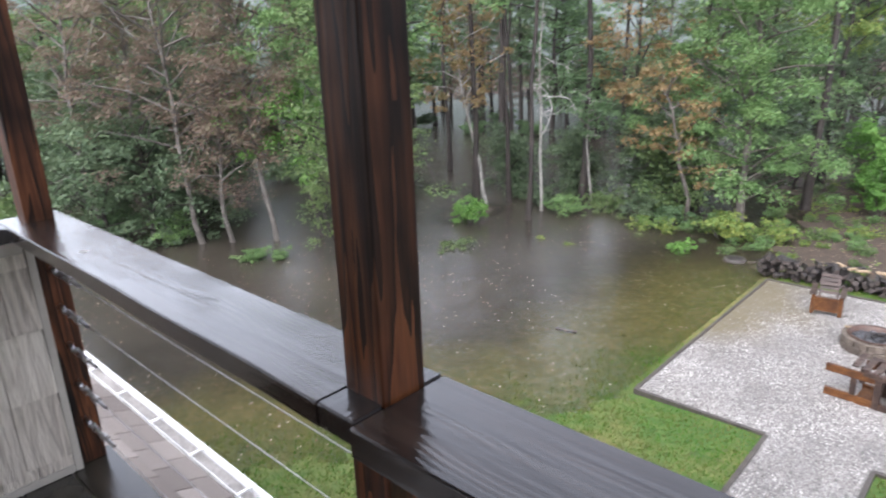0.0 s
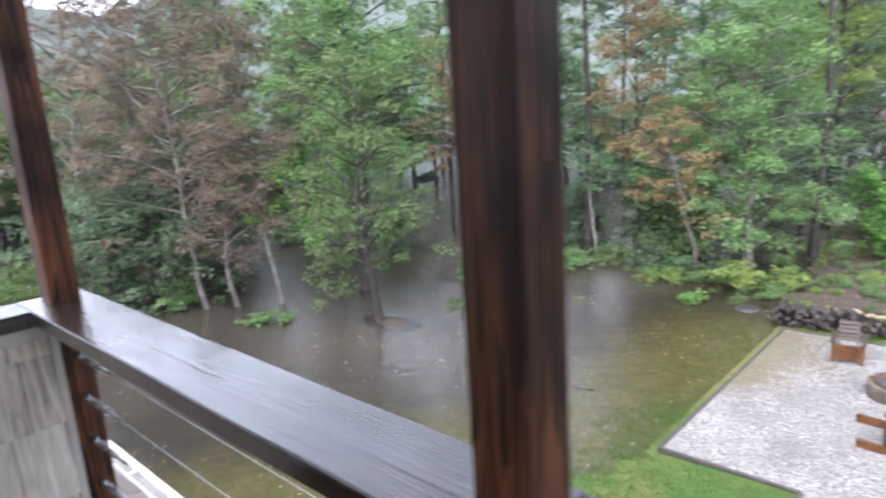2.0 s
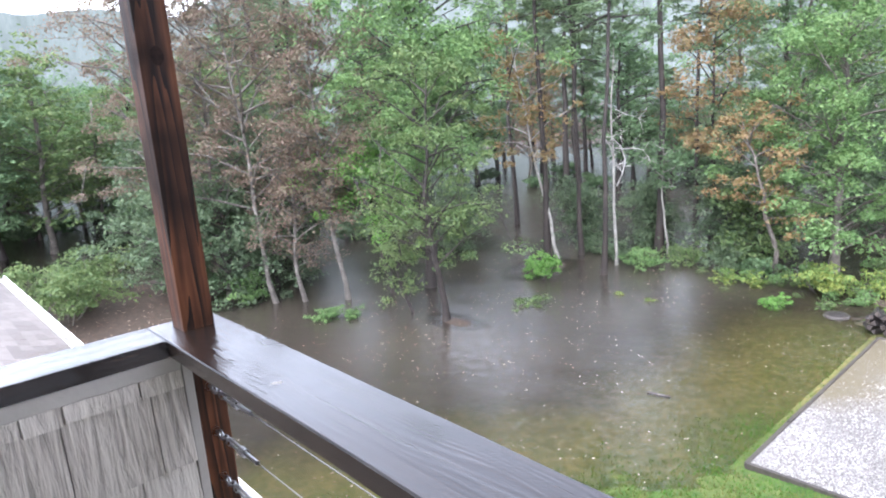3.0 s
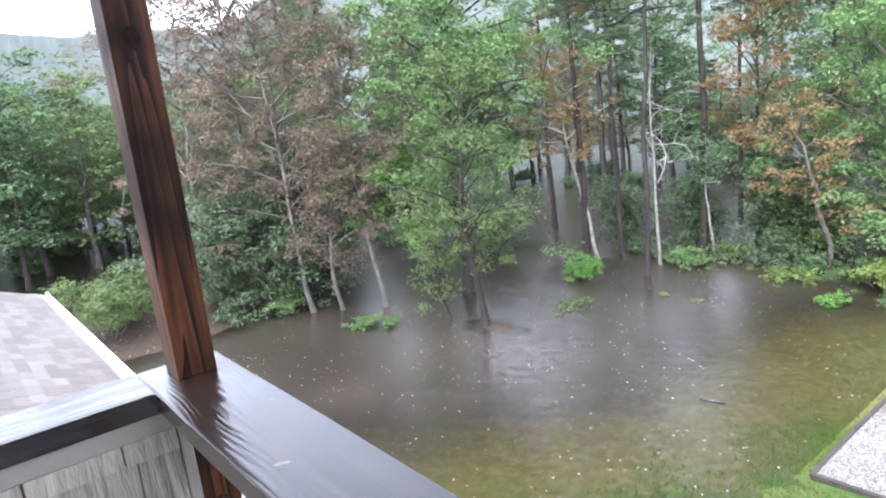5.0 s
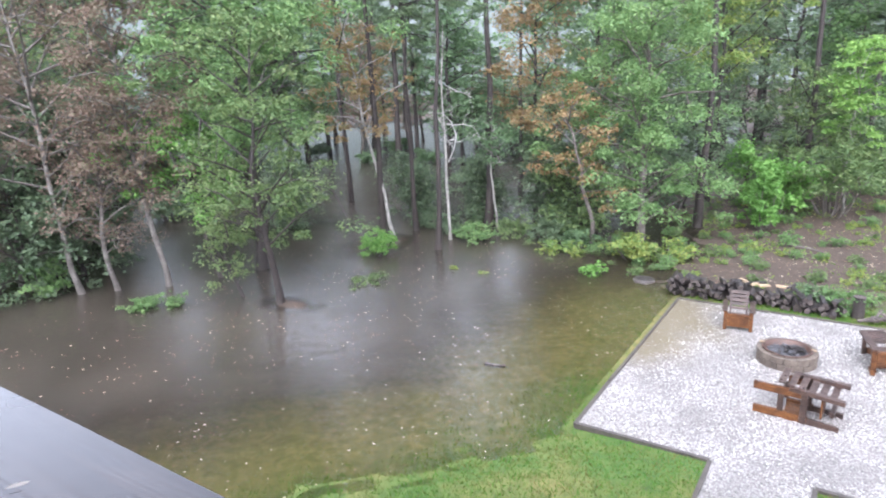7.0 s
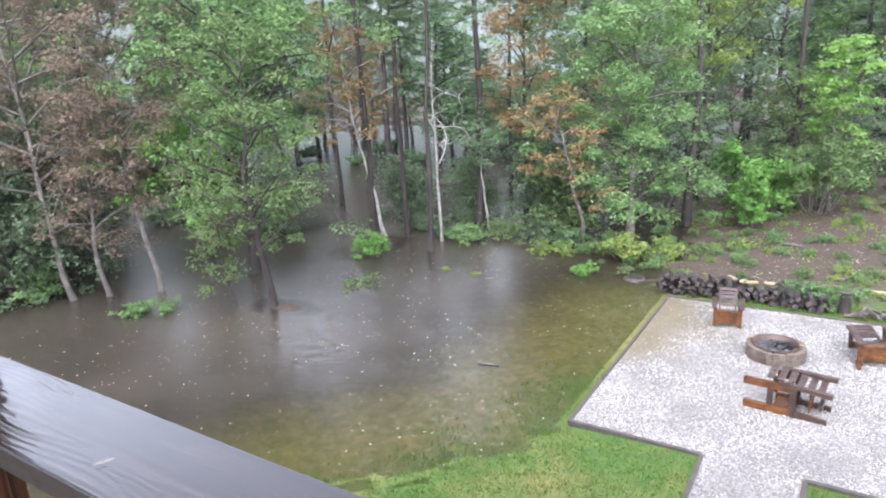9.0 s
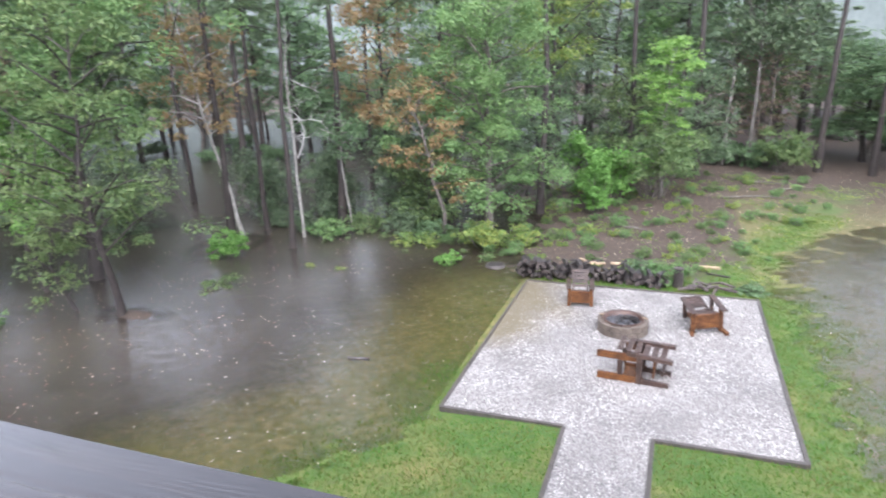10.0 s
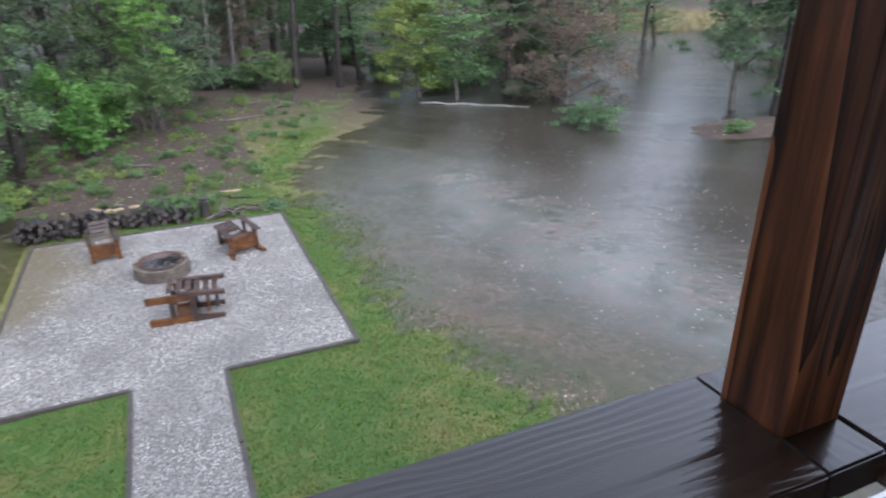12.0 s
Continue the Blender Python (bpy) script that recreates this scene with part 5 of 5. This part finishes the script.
        if x <= -22 and y < 12 and d < 34:
            continue
        if radians(106) < a < radians(153) and d < 41 and tries % 9:
            continue
        if radians(106) < a < radians(153) and d < 31:
            continue
        if any((x - px) ** 2 + (y - py) ** 2 < 2.1 ** 2 for px, py in placed):
            continue
        placed.append((x, y))
        k = int(rng.choice(6, p=(0.22, 0.2, 0.14, 0.12, 0.24, 0.08)))
        if a > radians(157) and k in (1, 3, 4):
            k = (0, 5, 2)[(1, 3, 4).index(k)]
        if radians(106) < a < radians(153) and d < 41:
            k = 4
        s = rng.uniform(0.8, 1.15)
        z = float(height(np.array([x]), np.array([y]))[0])
        c = copy_thing(kinds[k], pose(x, y, z - 0.05, 0, 0, rng.uniform(0, 360)))
        c.scale = (s, s, s * rng.uniform(0.9, 1.1) * (0.5 if x > 9 else 0.62 if x > 2 else 0.72 if a > radians(157) else 0.45 if radians(143.5) < a < radians(150) or radians(114) < a < radians(120) else 0.85 if radians(106) < a < radians(150) else 0.9))
    shrubs = [bush("dark green undergrowth shrub in the woods", -25.5, 16.5, 2.6, 1.9, "leaf_dark", 1500, 0.2, 320, "undergrowth", "undergrowth of the woods"),
              bush("green undergrowth shrub in the woods", -10.0, 25.0, 2.4, 1.6, "leaf_green", 1400, 0.2, 321, "undergrowth", "undergrowth of the woods")]
    for i in range(120):
        a = rng.uniform(radians(38), radians(185))
        d = rng.uniform(26, 52)
        x, y = d * math.cos(a), d * math.sin(a)
        s = (x - 17.0) * 0.66 - (y - 21.0) * 0.75
        if (abs(s - 1.2) < 4.5 and x > 15) or (-10 < x < 13 and y < 35) or (x > -24 and y < 23.5 and x < 22) or (x <= -22 and y < 11 and d < 30):
            continue
        if radians(106) < a < radians(153) and d < 43:
            continue
        z = float(height(np.array([x]), np.array([y]))[0])
        c = copy_thing(shrubs[i % 2], pose(x, y, max(z, WATER - 0.1), 0, 0, rng.uniform(0, 360)))
        q = rng.uniform(0.7, 1.3)
        c.scale = (q, q, q)


woods()

# fallen trunk, reeds, grass and floating leaves
v, f = tube([(0, 0, 0.03), (0.6, -0.42, 0.06), (1.1, -0.95, 0.02), (1.7, -1.2, 0.05), (2.4, -1.75, 0.0), (3.1, -2.45, 0.05), (3.6, -2.7, 0.01), (4.15, -3.2, 0.03)], [0.03, 0.045, 0.04, 0.055, 0.045, 0.05, 0.035, 0.02], 8)
log = thing("driftwood", 11.29, 28.83, WATER, "pale bare fallen trunk lying in the flood water", "log")
part("stem", from_arrays("stem", v, f, M["bark_pale"], True), None, log)
for i, (x, y, a, ln) in enumerate(((2.0, 27.6, 10, 2.6), (4.2, 29.5, 25, 1.8), (-1.6, 22.3, -20, 1.2), (3.0, 31.0, -5, 2.0))):
    v, f = tube([(0, 0, 0.05), (ln * 0.5, 0.08, 0.09), (ln, -0.05, 0.04)], [0.035, 0.03, 0.015], 6)
    b = thing("fallen_branch", x, y, float(height(np.array([x]), np.array([y]))[0]), "grey fallen branch on the muddy ground", "branch", "fallen branches")
    b.rotation_euler.z = radians(a)
    part("stick", from_arrays("stick", v, f, M["bark_grey"], True), None, b)


def blades(name, x, y, z, rng, length, width, mat, label, category):
    k = len(x)
    a = rng.uniform(0, 6.283, k)
    ln = length * rng.uniform(0.5, 1.4, k)
    lean = rng.normal(scale=0.45, size=(k, 2)) * ln[:, None]
    w = width * rng.uniform(0.7, 1.3, k)
    b = np.stack([x, y, z], 1)
    s = np.stack([np.cos(a) * w, np.sin(a) * w, np.zeros(k)], 1)
    tip = b + np.stack([lean[:, 0], lean[:, 1], ln], 1)
    v = np.stack([b - s, b + s, tip], 1).reshape(-1, 3)
    ob = new(name, from_arrays(name, v, np.arange(3 * k).reshape(-1, 3), mat))
    return tagged(ob, label, category, kind="stuff")


rng = np.random.RandomState(41)
k = 430000
x, y = rng.uniform(-8, 6.5, k), rng.uniform(1.3, 26, k)
keep = (rng.uniform(size=k) < green_mask(x, y) * np.where(y < 17, 1, 0.8)) & ~in_patio(x, y, -0.05) & (lawn_side(x, y) > -2.2)
x, y = x[keep], y[keep]
blades("grass", x, y, height(x, y) - 0.005, rng, 0.05, 0.008, M["grass"], "wet green lawn grass", "grass")
x, y = rng.uniform(46, 66, 5000), rng.uniform(54, 78, 5000)
blades("reeds", x, y, height(x, y), rng, 1.3, 0.05, M["reed"], "tan reeds at the far end of the channel", "reeds")

k = 14000
x, y = rng.uniform(-17, 14, k), rng.uniform(3, 24, k)
keep = (lawn_side(x, y) < -0.15) & ~in_patio(x, y, -0.1) & (rng.uniform(size=k) < 0.2 + 0.5 * (field(x, y, 0.9, 7) > 0.1))
x, y = x[keep], y[keep]
lv, lf = leaves(np.stack([x, y, np.full(len(x), 0.0)], 1), rng, 0.055, 0.6, 0.0)
lv[:, 2] = WATER + 0.004 + np.abs(lv[:, 2]) * 0.12
tagged(new("floating_leaves", from_arrays("floating_leaves", lv, lf, M["litter"])), "fallen leaves floating on the flood water", "leaves", kind="stuff")
k = 11000
x, y = rng.normal(4.6, 1.1, k), rng.normal(8.6, 2.6, k)
keep = (lawn_side(x, y) < -0.1) & ~in_patio(x, y, -0.1) & (rng.uniform(size=k) < 0.15 + 0.85 * (field(x, y, 1.7, 3) > 0.0))
x, y = x[keep], y[keep]
lv, lf = leaves(np.stack([x, y, np.full(len(x), 0.0)], 1), rng, 0.05, 0.6, 0.0)
lv[:, 2] = WATER + 0.004 + np.abs(lv[:, 2]) * 0.12
tagged(new("leaf_drift", from_arrays("leaf_drift", lv, lf, M["drift"])), "drift of wet brown leaves at the flood's edge", "leaves", kind="stuff")
k = 26000
x, y = rng.uniform(-24, 26, k), rng.uniform(2, 36, k)
dry = (height(x, y) > WATER + 0.01) & (green_mask(x, y) < 0.4) & ~in_patio(x, y, -0.1) & ((y > 16.6) | (np.abs(x) > 8))
x, y = x[dry], y[dry]
z = height(x, y)
lv, lf = leaves(np.stack([x, y, np.zeros(len(x))], 1), rng, 0.09, 0.6, 0.0)
lv[:, 2] = np.repeat(z, 4) + 0.006 + np.abs(lv[:, 2]) * 0.3
tagged(new("leaf_litter", from_arrays("leaf_litter", lv, lf, M["litter"])), "brown leaf litter on the forest floor", "leaves", kind="stuff")

k = 60000
x, y = rng.uniform(-6.5, 9, k), rng.uniform(16.9, 33, k)
keep = (height(x, y) > WATER - 0.02) & (x < 2.4 + (y - 16.5) * 0.43) & (rng.uniform(size=k) < smooth(0.0, 0.9, field(x, y, 1.1, 3) + 0.6 * field(x, y, 3.7, 8))) & (rng.uniform(size=k) < 0.55)
x, y = x[keep], y[keep]
z = height(x, y) + rng.uniform(0.01, 0.12, len(x))
lv, lf = leaves(np.stack([x, y, z], 1), rng, 0.085, 0.5, 0.0, np.tile([0.0, -0.2, 0.7], (len(x), 1)))
tagged(new("ground_cover", from_arrays("ground_cover", lv, lf, M["leaf_yellow"])), "patchy yellow-green ground cover on wet soil", "plants", kind="stuff")

# small things in the yard and on the rail
cover = thing("drain_cover", -4.66, 17.22, float(height(np.array([-4.66]), np.array([17.22]))[0]) + 0.035, "round dark drain cover in the wet grass", "drain cover")
bm = bmesh.new()
bmesh.ops.create_cone(bm, cap_ends=True, segments=28, radius1=0.3, radius2=0.28, depth=0.06)
part("lid", bm, M["edging"], cover)
bm = bmesh.new()
bmesh.ops.create_cone(bm, cap_ends=True, segments=28, radius1=0.22, radius2=0.21, depth=0.02, matrix=pose(0, 0, 0.036))
part("centre_plate", bm, M["log_bark"], cover)
for bx, by, ba, ln, mat, lab in ((1.25, 18.3, 8, 0.55, "fresh_wood", "pale plank lying on the grass"), (1.45, 17.75, -12, 0.6, "bark_dark", "dark stick lying on the grass"),
                                 (-5.76, 10.5, 15, 0.45, "bark_grey", "dark branch lying in the shallow water")):
    z = float(height(np.array([bx]), np.array([by]))[0]) + 0.04
    m = pose(bx, by, z, 0, 2, ba)
    tagged(part("plank" if mat == "fresh_wood" else "stick", box(-ln / 2, ln / 2, -0.07 if mat == "fresh_wood" else -0.03, 0.07 if mat == "fresh_wood" else 0.03, -0.03, 0.02, 0.008, None, m), M[mat]), lab, "plank" if mat == "fresh_wood" else "stick")
bm = bmesh.new()
vs = [bm.verts.new(q) for q in ((-0.016, 0, 0.001), (-0.006, 0.006, 0.003), (0.01, 0.004, 0.003), (0.018, 0, 0.002), (0.008, -0.004, 0.001), (-0.006, -0.004, 0.001))]
bm.faces.new(vs)
bmesh.ops.triangulate(bm, faces=bm.faces[:])
bmesh.ops.transform(bm, matrix=pose(-0.664, 0.142, RAIL + 0.003, 0, 0, 62) @ Matrix.Diagonal((0.8, 0.5, 1, 1)), verts=bm.verts)
tagged(part("fallen_leaf", bm, M["trim"]), "single pale leaf stuck on the wet rail", "leaf")
